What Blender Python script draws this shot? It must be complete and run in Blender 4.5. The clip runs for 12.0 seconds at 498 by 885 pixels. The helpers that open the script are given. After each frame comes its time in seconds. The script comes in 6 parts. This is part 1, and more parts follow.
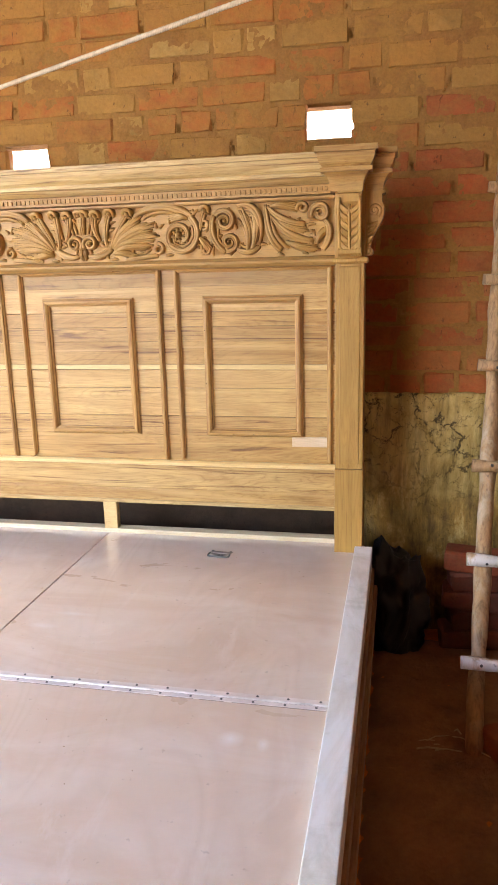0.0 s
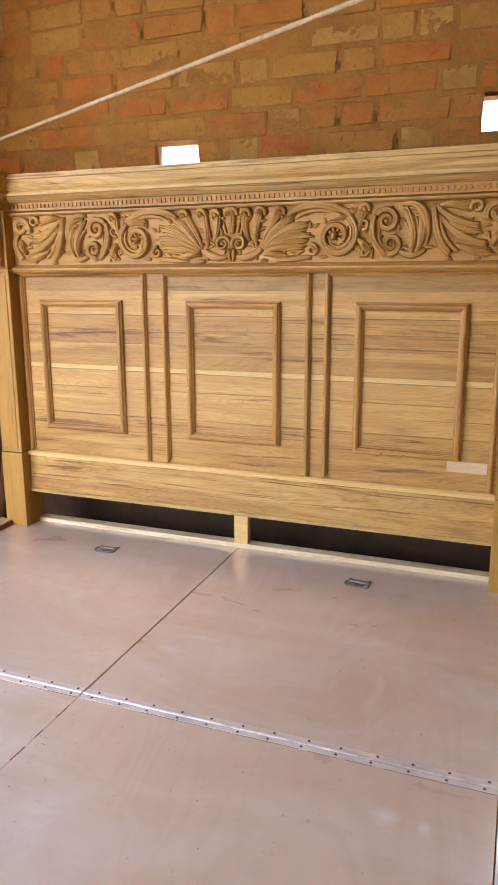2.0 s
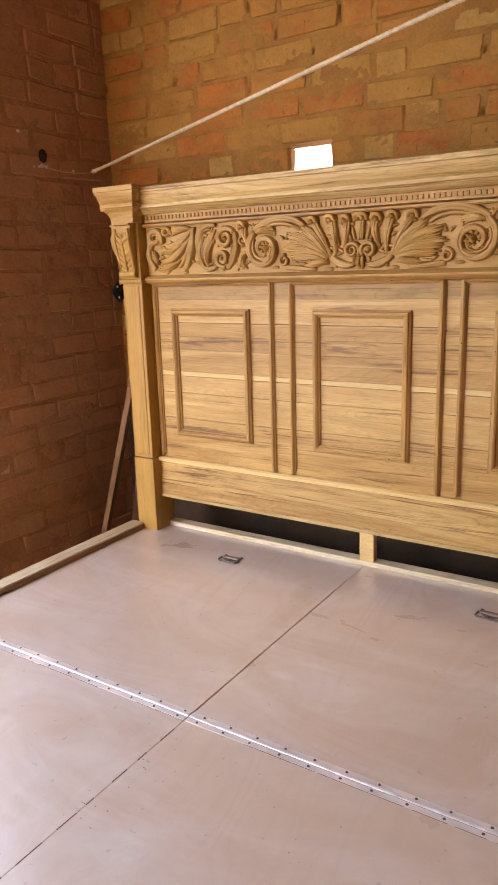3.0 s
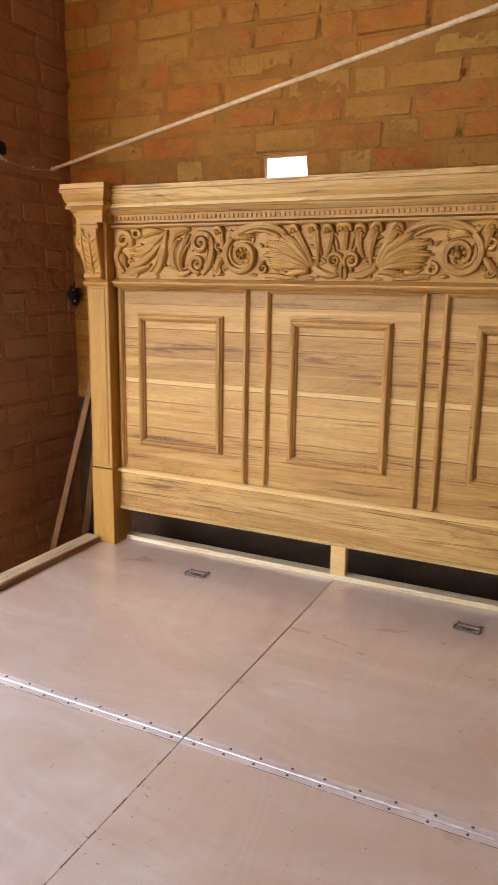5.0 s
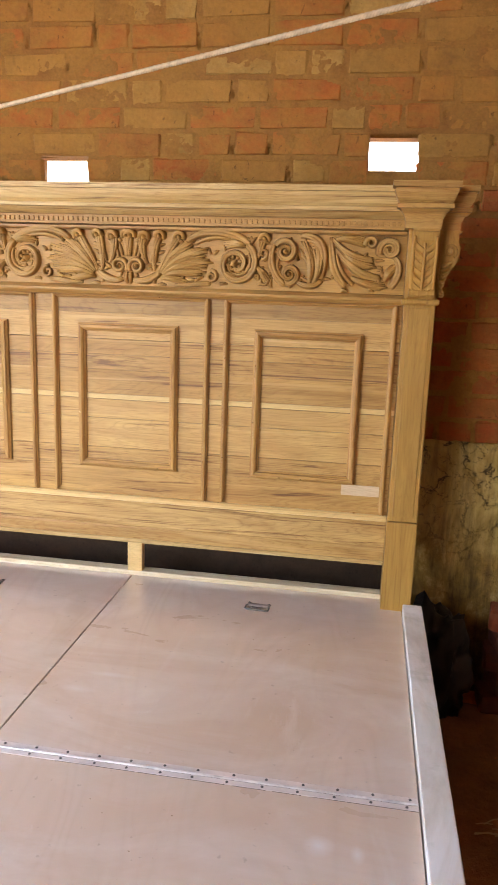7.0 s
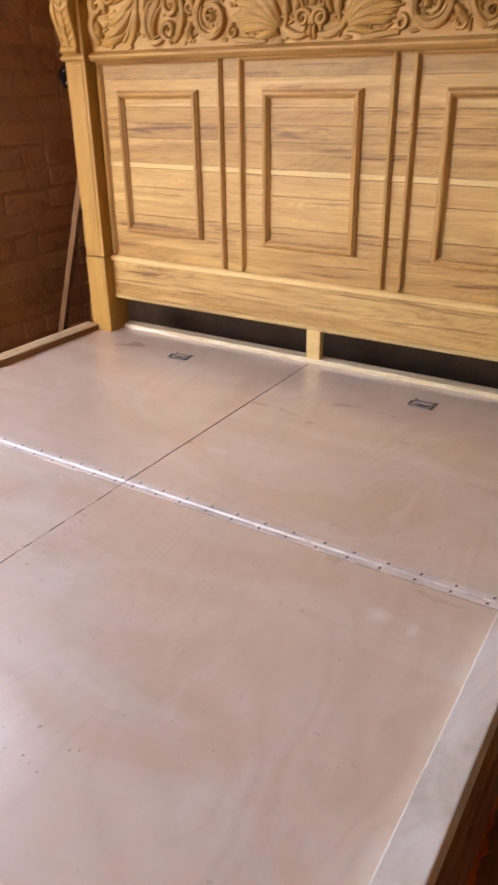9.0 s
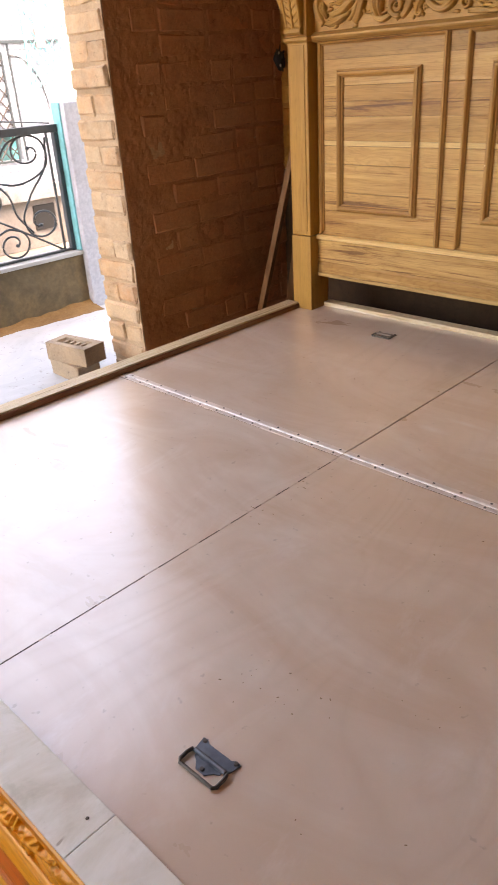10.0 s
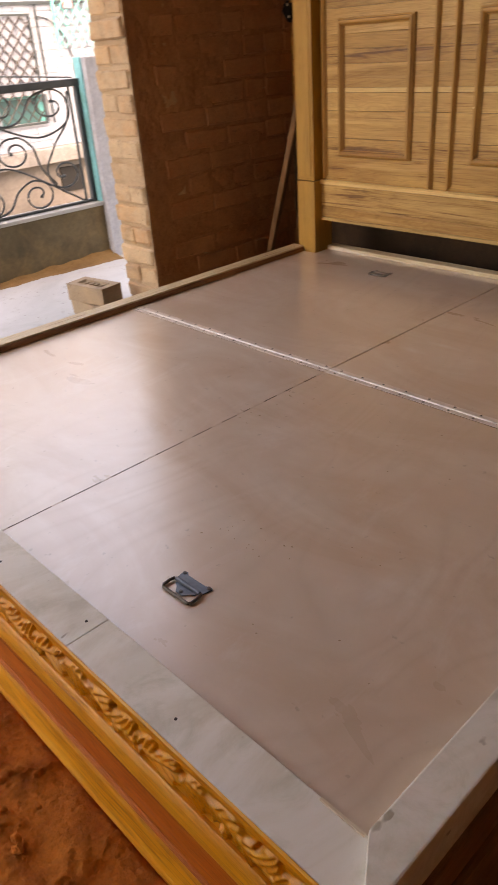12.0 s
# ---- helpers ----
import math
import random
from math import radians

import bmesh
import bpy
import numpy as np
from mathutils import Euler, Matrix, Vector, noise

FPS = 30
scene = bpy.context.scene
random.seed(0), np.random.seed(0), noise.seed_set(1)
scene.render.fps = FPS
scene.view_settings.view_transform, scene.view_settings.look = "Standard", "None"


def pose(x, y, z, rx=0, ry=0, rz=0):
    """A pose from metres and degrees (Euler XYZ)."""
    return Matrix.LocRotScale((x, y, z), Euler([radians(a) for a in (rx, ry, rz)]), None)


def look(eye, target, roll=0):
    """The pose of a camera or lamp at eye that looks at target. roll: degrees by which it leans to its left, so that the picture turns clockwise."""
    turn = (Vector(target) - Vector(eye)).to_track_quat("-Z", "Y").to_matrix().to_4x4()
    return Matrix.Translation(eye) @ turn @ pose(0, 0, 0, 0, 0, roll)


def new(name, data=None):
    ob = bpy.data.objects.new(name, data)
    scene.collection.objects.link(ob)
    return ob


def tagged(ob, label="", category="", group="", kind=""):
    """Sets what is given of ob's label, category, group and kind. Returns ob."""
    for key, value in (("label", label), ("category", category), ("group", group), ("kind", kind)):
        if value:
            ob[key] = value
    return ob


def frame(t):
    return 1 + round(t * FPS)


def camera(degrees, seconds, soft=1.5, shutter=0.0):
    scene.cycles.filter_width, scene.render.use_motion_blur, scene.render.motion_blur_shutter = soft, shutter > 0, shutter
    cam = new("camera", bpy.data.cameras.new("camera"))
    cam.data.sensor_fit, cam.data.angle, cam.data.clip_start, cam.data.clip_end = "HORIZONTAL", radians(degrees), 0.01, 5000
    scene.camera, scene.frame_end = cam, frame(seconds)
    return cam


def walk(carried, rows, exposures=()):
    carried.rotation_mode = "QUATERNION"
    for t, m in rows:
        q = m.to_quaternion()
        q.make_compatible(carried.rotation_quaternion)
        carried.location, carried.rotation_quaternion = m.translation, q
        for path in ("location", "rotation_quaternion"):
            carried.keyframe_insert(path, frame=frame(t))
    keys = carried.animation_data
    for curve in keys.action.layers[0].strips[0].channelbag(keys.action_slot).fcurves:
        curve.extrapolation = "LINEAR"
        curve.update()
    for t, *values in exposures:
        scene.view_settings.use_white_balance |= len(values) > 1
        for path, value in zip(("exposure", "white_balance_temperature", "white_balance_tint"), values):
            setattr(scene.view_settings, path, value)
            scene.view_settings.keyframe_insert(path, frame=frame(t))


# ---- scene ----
cam = camera(38.1, 12.0, soft=1.0, shutter=0.2)
PATH = [
    (0, (1.052, -2.366, 1.385), (0.648, -0.461, 0.926), -1.5),
    (0.5, (0.976, -2.356, 1.385), (0.625, -0.431, 0.972), -1.0),
    (1, (0.914, -2.348, 1.404), (0.525, -0.433, 0.975), -1.1),
    (1.5, (0.881, -2.3, 1.401), (0.354, -0.431, 0.921), -0.2),
    (2, (0.897, -2.215, 1.389), (0.202, -0.394, 0.941), -0.2),
    (2.5, (0.926, -2.134, 1.412), (0.012, -0.41, 0.974), -0.7),
    (3, (0.938, -2.093, 1.457), (-0.127, -0.469, 0.98), -1.8),
    (3.2, (0.972, -2.084, 1.39), (-0.154, -0.487, 0.965), -1.4),
    (4.8, (0.742, -2.135, 1.41), (-0.21, -0.425, 0.998), 0.5),
    (5, (0.727, -2.152, 1.416), (-0.124, -0.393, 0.989), 0.9),
    (5.5, (0.739, -2.164, 1.416), (0.02, -0.342, 1.016), 0.9),
    (6, (0.77, -2.177, 1.405), (0.168, -0.309, 1.017), 0.9),
    (6.5, (0.807, -2.192, 1.403), (0.329, -0.292, 0.999), 1.0),
    (7, (0.756, -2.236, 1.427), (0.447, -0.303, 1.017), 2.0),
    (7.2, (0.776, -2.235, 1.428), (0.511, -0.299, 1.001), 1.2),
    (8.8, (1.091, -2.101, 1.334), (0.265, -0.441, 0.586), 0.5),
    (9, (1.088, -2.104, 1.325), (0.132, -0.589, 0.436), -0.8),
    (9.2, (1.055, -2.136, 1.338), (0.023, -0.694, 0.413), -1.6),
    (9.5, (1.004, -2.17, 1.31), (-0.191, -0.816, 0.452), -3.2),
    (10, (0.979, -2.243, 1.32), (-0.293, -0.997, 0.409), -3.7),
    (10.5, (1.115, -2.244, 1.318), (-0.364, -1.223, 0.439), -4.0),
    (10.8, (1.192, -2.242, 1.279), (-0.337, -1.317, 0.38), -2.1),
    (11, (1.244, -2.244, 1.286), (-0.278, -1.333, 0.362), -3.0),
    (11.3, (1.246, -2.27, 1.275), (-0.243, -1.343, 0.323), -2.9),
    (11.5, (1.247, -2.287, 1.267), (-0.229, -1.365, 0.282), -2.8),
    (12, (1.222, -2.362, 1.273), (-0.08, -1.2, 0.296), -4.4),
]
EXPOSURES = [(0, 3.12, 7300, 17), (0.8, 3.05, 7700, 19), (1.5, 2.68, 8000, 20), (3, 2.62, 8400, 22), (5, 2.45, 9000, 23), (6, 2.65, 8400, 22), (7, 2.78, 7900, 18), (9.5, 2.5, 9300, 24), (10.0, 2.08, 9900, 24), (10.5, 1.45, 10500, 23), (11.0, 0.95, 10800, 22), (11.5, 1.27, 11300, 25), (12, 1.5, 12000, 27)]
walk(cam, [(t, look(eye, target, roll)) for t, eye, target, roll in PATH], EXPOSURES)

# ---- world and sun ----
world = bpy.data.worlds.new("sky")
scene.world = world
world.use_nodes = True
wn = world.node_tree.nodes
sky = wn.new("ShaderNodeTexSky")
sky.sky_type = "NISHITA"
sky.sun_disc = False
sky.sun_elevation = radians(50)
sky.sun_rotation = radians(129)
sky.air_density, sky.dust_density = 1.0, 3.0
wn["Background"].inputs["Strength"].default_value = 0.55
world.node_tree.links.new(sky.outputs["Color"], wn["Background"].inputs["Color"])
sun = new("sun", bpy.data.lights.new("sun", "SUN"))
sun.data.energy, sun.data.angle, sun.data.color = 0.5, radians(10), (1.0, 0.97, 0.92)
sun.matrix_world = look((5.0, -4.0, 8.0), (0, 0, 0))


# ---- materials ----
class Mat:
    """A node material with short ways to noise, ramps and bumps."""

    def __init__(self, name, rough=0.6, metal=0.0):
        self.m = bpy.data.materials.new(name)
        self.m.use_nodes = True
        self.t = self.m.node_tree
        self.b = self.t.nodes["Principled BSDF"]
        self.b.inputs["Roughness"].default_value = rough
        self.b.inputs["Metallic"].default_value = metal
        self.coord = self.t.nodes.new("ShaderNodeTexCoord").outputs["Object"]

    def n(self, kind, **values):
        node = self.t.nodes.new(kind)
        for key, value in values.items():
            node.inputs[key.replace("_", " ")].default_value = value
        return node

    def link(self, a, b):
        self.t.links.new(a, b)

    def place(self, scale=(1, 1, 1), shift=0.0):
        """Stretched coordinates, moved for each object by its own random value."""
        mp = self.n("ShaderNodeMapping")
        mp.inputs["Scale"].default_value = scale
        self.link(self.coord, mp.inputs["Vector"])
        if shift:
            info = self.n("ShaderNodeObjectInfo")
            mul = self.n("ShaderNodeMath")
            mul.operation = "MULTIPLY"
            mul.inputs[1].default_value = shift
            self.link(info.outputs["Random"], mul.inputs[0])
            comb = self.n("ShaderNodeCombineXYZ")
            for axis in "XYZ":
                self.link(mul.outputs[0], comb.inputs[axis])
            self.link(comb.outputs[0], mp.inputs["Location"])
        return mp.outputs["Vector"]

    def noise(self, scale, vector=None, detail=6.0, rough=0.6, distort=0.0):
        node = self.n("ShaderNodeTexNoise", Scale=scale, Detail=detail, Roughness=rough, Distortion=distort)
        self.link(vector or self.coord, node.inputs["Vector"])
        return node.outputs["Fac"]

    def ramp(self, fac, stops):
        node = self.n("ShaderNodeValToRGB")
        el = node.color_ramp.elements
        while len(el) < len(stops):
            el.new(0.5)
        for e, (p, c) in zip(el, stops):
            e.position = p
            e.color = (*c, 1) if len(c) == 3 else c
        self.link(fac, node.inputs["Fac"])
        return node.outputs["Color"]

    def mix(self, a, b, fac, mode="MIX"):
        node = self.t.nodes.new("ShaderNodeMix")
        node.data_type, node.blend_type = "RGBA", mode
        for socket, value in ((node.inputs[0], fac), (node.inputs[6], a), (node.inputs[7], b)):
            if isinstance(value, (int, float)):
                socket.default_value = value
            elif isinstance(value, tuple):
                socket.default_value = (*value, 1)
            else:
                self.link(value, socket)
        return node.outputs[2]

    def color(self, value):
        self.link(value, self.b.inputs["Base Color"])

    def rough(self, fac, lo, hi):
        node = self.n("ShaderNodeMapRange")
        node.inputs["To Min"].default_value, node.inputs["To Max"].default_value = lo, hi
        self.link(fac, node.inputs["Value"])
        self.link(node.outputs[0], self.b.inputs["Roughness"])

    def bump(self, fac, strength, distance=0.002, after=None):
        node = self.n("ShaderNodeBump", Strength=strength, Distance=distance)
        self.link(fac, node.inputs["Height"])
        if after is not None:
            self.link(after, node.inputs["Normal"])
        self.link(node.outputs[0], self.b.inputs["Normal"])
        return node.outputs[0]


def gray(v):
    return (v, v, v)


def wood(name, axis, light=(0.475, 0.270, 0.074), mid=(0.375, 0.190, 0.046), dark=(0.17, 0.062, 0.012), rough=0.48, streak=0.42, veins=0.36, figure=0.5):
    """Raw teak: long wavering figure along one axis, hair-fine pores, dark heart streaks, pale sap bands."""
    m = Mat(name, rough)
    k = "xyz".index(axis)

    def along(across, run, shift):
        scale = [across] * 3
        scale[k] = run
        return m.place(tuple(scale), shift)

    broad = m.noise(1.6, along(6.5, 0.7, 23.0), 5.0, 0.62, 2.0)
    soft = tuple(0.35 * a + 0.65 * b for a, b in zip(dark, mid))
    base = m.ramp(broad, [(0.28, soft), (0.38, mid), (0.50, tuple(0.45 * a + 0.55 * b for a, b in zip(mid, light))), (0.60, light), (0.74, tuple(min(1, c * 1.16) for c in light))])
    ring = m.noise(1.0, along(6.5, 0.8, 31.0), 4.0, 0.55, 2.2)
    lines = m.n("ShaderNodeMath")
    lines.operation = "PINGPONG"
    lines.inputs[1].default_value = 0.5
    grow = m.n("ShaderNodeMath")
    grow.operation = "MULTIPLY"
    grow.inputs[1].default_value = 17.0
    m.link(ring, grow.inputs[0])
    m.link(grow.outputs[0], lines.inputs[0])
    year = m.ramp(lines.outputs[0], [(0.0, (0.66, 0.56, 0.44)), (0.16, (0.93, 0.90, 0.86)), (0.5, gray(1.06))])
    col = m.mix(base, year, figure, "MULTIPLY")
    hair = m.noise(1.5, along(150.0, 3.4, 11.0), 6.0, 0.72, 0.6)
    pores = m.ramp(hair, [(0.36, (0.42, 0.30, 0.19)), (0.43, (0.87, 0.84, 0.80)), (0.52, gray(1.03)), (0.70, gray(1.14))])
    col = m.mix(col, pores, streak, "MULTIPLY")
    vein = m.ramp(m.noise(1.0, along(30.0, 1.1, 41.0), 5.0, 0.62, 2.2), [(veins - 0.035, (0.30, 0.19, 0.10)), (veins, (0.72, 0.62, 0.50)), (veins + 0.05, gray(1.0))])
    col = m.mix(col, vein, 0.8, "MULTIPLY")
    white = m.ramp(m.noise(1.0, along(15.0, 0.55, 57.0), 4.0, 0.6, 1.2), [(0.60, gray(0.0)), (0.66, gray(0.55))])
    col = m.mix(col, tuple(min(1, c) for c in (light[0] * 1.28, light[1] * 1.38, light[2] * 1.8)), white)
    info = m.n("ShaderNodeObjectInfo")
    tone = m.ramp(info.outputs["Random"], [(0.0, (0.91, 0.90, 0.88)), (0.5, gray(1.0)), (1.0, (1.06, 1.06, 1.07))])
    m.color(m.mix(col, tone, 1.0, "MULTIPLY"))
    m.rough(hair, rough - 0.08, rough + 0.14)
    m.bump(hair, 0.22, 0.0009)
    return m.m


WOOD_X = wood("teak_grain_across", "x")
PLANK_PALE = wood("pale_plain_teak_plank", "x", (0.53, 0.32, 0.105), (0.44, 0.245, 0.070), (0.28, 0.13, 0.030), 0.48, 0.4, 0.34, 0.45)
STRIP = wood("cream_sapwood_strip", "x", (0.70, 0.48, 0.20), (0.64, 0.42, 0.16), (0.52, 0.30, 0.09), 0.48, 0.3, 0.25, 0.25)
PLANK_STREAK = wood("dark_streaked_teak_plank", "x", (0.48, 0.275, 0.080), (0.38, 0.195, 0.050), (0.17, 0.065, 0.013), 0.48, 0.55, 0.41, 0.55)
RAIL_WOOD = wood("streaked_teak_rail", "x", (0.53, 0.325, 0.11), (0.43, 0.235, 0.066), (0.18, 0.07, 0.015), 0.48, 0.6, 0.43, 0.6)
PLANK_BROWN = wood("brown_teak_plank", "x", (0.41, 0.23, 0.066), (0.35, 0.185, 0.048), (0.22, 0.09, 0.020), 0.48, 0.45, 0.36, 0.6)
WOOD_Z = wood("teak_grain_upright", "z", (0.44, 0.235, 0.048), (0.39, 0.20, 0.038), (0.29, 0.135, 0.022), 0.48, 0.4, 0.28, 0.3)
MOULD_X = wood("orange_teak_moulding", "x", (0.44, 0.235, 0.060), (0.37, 0.178, 0.042), (0.22, 0.088, 0.018), 0.5, 0.5)
MOULD_Z = wood("orange_teak_upright_moulding", "z", (0.44, 0.235, 0.060), (0.37, 0.178, 0.042), (0.22, 0.088, 0.018), 0.5, 0.5)
WOOD_CARVED = wood("carved_teak", "x", (0.46, 0.255, 0.064), (0.40, 0.21, 0.047), (0.31, 0.15, 0.030), 0.5, 0.35, 0.25, 0.3)
WOOD_PALE = wood("pale_teak_cornice", "x", (0.56, 0.375, 0.145), (0.46, 0.28, 0.088), (0.25, 0.11, 0.028), 0.5, 0.5, 0.39, 0.55)
PATCH = wood("pinkish_repair_strip", "x", (0.70, 0.52, 0.33), (0.66, 0.47, 0.28), (0.55, 0.36, 0.19), 0.5, 0.3, 0.2, 0.2)
SAP = wood("pale_sapwood", "x", (0.68, 0.57, 0.38), (0.62, 0.49, 0.30), (0.48, 0.34, 0.17), 0.5, 0.4, 0.3, 0.3)
WOOD_FOOT = wood("polished_teak_foot", "x", (0.76, 0.325, 0.026), (0.69, 0.27, 0.019), (0.50, 0.155, 0.010), 0.36, 0.4)
WOOD_RED = wood("reddish_teak", "x", (0.60, 0.15, 0.009), (0.53, 0.12, 0.007), (0.38, 0.075, 0.004), 0.6, 0.35)
WOOD_RED_Y = wood("brown_teak_lengthwise", "y", (0.28, 0.145, 0.066), (0.21, 0.10, 0.042), (0.11, 0.045, 0.016), 0.5, 0.4)
SAP_Y = wood("pale_sapwood_lengthwise", "y", (0.62, 0.50, 0.32), (0.54, 0.41, 0.24), (0.42, 0.29, 0.15), 0.5, 0.4)
WOOD_OLD = wood("old_timber", "z", (0.25, 0.13, 0.06), (0.19, 0.095, 0.04), (0.11, 0.05, 0.02), 0.8)


def pale_wood():
    """Planed pale timber under a film of cement dust: soft smears, faint grain, small scuffs."""
    m = Mat("pale_planed_timber", 0.5)
    v = m.place((3.0, 1.3, 3.0), 9.0)
    a = m.noise(2.0, v, 6, 0.65, 1.4)
    c = m.ramp(a, [(0.28, (0.60, 0.545, 0.44)), (0.42, (0.71, 0.665, 0.565)), (0.55, (0.80, 0.77, 0.69)), (0.75, (0.87, 0.85, 0.79))])
    dust = m.ramp(m.noise(9.0, None, 6, 0.7, 1.0), [(0.30, (0.74, 0.76, 0.68)), (0.5, gray(1.0))])
    c = m.mix(c, dust, 0.8, "MULTIPLY")
    nick = m.ramp(m.noise(38.0, m.place((1, 0.6, 1), 3.0), 2, 0.5), [(0.24, (0.45, 0.40, 0.33)), (0.28, gray(1.0))])
    c = m.mix(c, nick, 0.8, "MULTIPLY")
    m.color(c)
    m.rough(a, 0.42, 0.62)
    m.bump(m.noise(40, m.place((1, 0.2, 1)), 5), 0.12, 0.0008)
    return m.m


PALE = pale_wood()


def stain(m, at, size, edge, width, warp=1.1):
    """A spill mark round one place on the deck: 0 away from it, 1 on its wandering rim or inside it."""
    geo = m.n("ShaderNodeNewGeometry").outputs["Position"]
    nz = m.n("ShaderNodeTexNoise", Scale=5.0, Detail=4.0)
    m.link(geo, nz.inputs["Vector"])
    mp = m.n("ShaderNodeMapping")
    mp.inputs["Location"].default_value = (-at[0] / size[0] - warp / 2, -at[1] / size[1] - warp / 2, 0)
    mp.inputs["Scale"].default_value = (1 / size[0], 1 / size[1], 0)
    m.link(geo, mp.inputs["Vector"])
    add = m.n("ShaderNodeVectorMath")
    add.operation = "MULTIPLY_ADD"
    add.inputs[1].default_value = (warp, warp, 0)
    m.link(nz.outputs["Color"], add.inputs[0])
    m.link(mp.outputs[0], add.inputs[2])
    ln = m.n("ShaderNodeVectorMath")
    ln.operation = "LENGTH"
    m.link(add.outputs[0], ln.inputs[0])
    if edge:
        return m.ramp(ln.outputs["Value"], [(max(0, 0.5 - width), gray(0.12)), (0.5, gray(1.0)), (0.5 + width * 0.4, gray(0.0))])
    return m.ramp(ln.outputs["Value"], [(0.0, gray(1.0)), (width, gray(0.0))])


def deck_material():
    """Brown laminate sheet with a dusty sheen, broad wiped smears, spill marks and small scratches."""
    m = Mat("dusty_brown_laminate", 0.42)
    big = m.noise(1.3, None, 4, 0.55, 0.6)
    c = m.ramp(big, [(0.3, (0.585, 0.435, 0.318)), (0.5, (0.645, 0.490, 0.370)), (0.7, (0.69, 0.542, 0.422))])
    wipe = m.noise(1.7, m.place((1.0, 2.4, 1.0), 5.0), 5, 0.6, 1.4)
    c = m.mix(c, (0.80, 0.72, 0.63), m.ramp(wipe, [(0.42, gray(0.0)), (0.72, gray(0.55))]))
    rub = m.noise(6.0, m.place((1.0, 0.35, 1.0), 8.0), 6, 0.7, 0.8)
    c = m.mix(c, (0.82, 0.76, 0.70), m.ramp(rub, [(0.58, gray(0.0)), (0.74, gray(0.38))]))
    figure = m.noise(1.0, m.place((2.6, 0.75, 1.0), 3.0), 2, 0.4, 1.6)
    grow = m.n("ShaderNodeMath")
    grow.operation = "MULTIPLY"
    grow.inputs[1].default_value = 11.0
    m.link(figure, grow.inputs[0])
    wave = m.n("ShaderNodeMath")
    wave.operation = "PINGPONG"
    wave.inputs[1].default_value = 0.5
    m.link(grow.outputs[0], wave.inputs[0])
    grain = m.ramp(wave.outputs[0], [(0.0, (0.74, 0.66, 0.56)), (0.22, (0.92, 0.89, 0.85)), (0.5, gray(1.04))])
    c = m.mix(c, grain, m.ramp(big, [(0.40, gray(0.05)), (0.62, gray(0.20))]), "MULTIPLY")
    for at, size, edge, width, tone, force in (((0.70, -0.20), (0.26, 0.20), True, 0.3, (0.52, 0.39, 0.29), 0.16), ((0.76, -0.46), (0.16, 0.30), True, 0.3, (0.52, 0.39, 0.29), 0.14), ((0.73, -1.10), (0.055, 0.05), False, 0.6, (0.80, 0.77, 0.73), 0.8), ((0.80, -1.11), (0.025, 0.04), False, 0.6, (0.80, 0.77, 0.73), 0.7), ((0.16, -0.62), (0.12, 0.022), False, 0.6, (0.76, 0.71, 0.66), 0.6), ((0.10, -0.70), (0.08, 0.03), False, 0.6, (0.76, 0.71, 0.66), 0.55), ((-0.06, -0.35), (0.10, 0.5), False, 0.6, (0.46, 0.32, 0.22), 0.35), ((0.45, -1.68), (0.09, 0.07), False, 0.6, (0.70, 0.58, 0.48), 0.5)):
        mark = stain(m, at, size, edge, width)
        mul = m.mix((0.0, 0.0, 0.0), mark, force)
        c = m.mix(c, tone, mul)
    specks = m.ramp(m.noise(55, None, 2, 0.5), [(0.70, gray(1.0)), (0.76, gray(0.72))])
    c = m.mix(c, specks, 0.7, "MULTIPLY")
    m.color(c)
    m.rough(wipe, 0.20, 0.42)
    m.b.inputs["Coat Weight"].default_value = 1.0
    m.b.inputs["Coat IOR"].default_value = 1.75
    m.b.inputs["Coat Roughness"].default_value = 0.22
    m.bump(m.noise(5.0, None, 3), 0.05, 0.003)
    return m.m


DECK = deck_material()


def wall_dust(m, c, dust, amount, low=0.45, high=0.68):
    """Mud smeared over bricks and joints alike, in patches laid out in the room's own space."""
    geo = m.n("ShaderNodeNewGeometry").outputs["Position"]
    node = m.n("ShaderNodeTexNoise", Scale=4.5, Detail=7.0, Roughness=0.68, Distortion=0.6)
    m.link(geo, node.inputs["Vector"])
    return m.mix(c, dust, m.ramp(node.outputs["Fac"], [(low, gray(0.0)), (high, gray(amount))]))


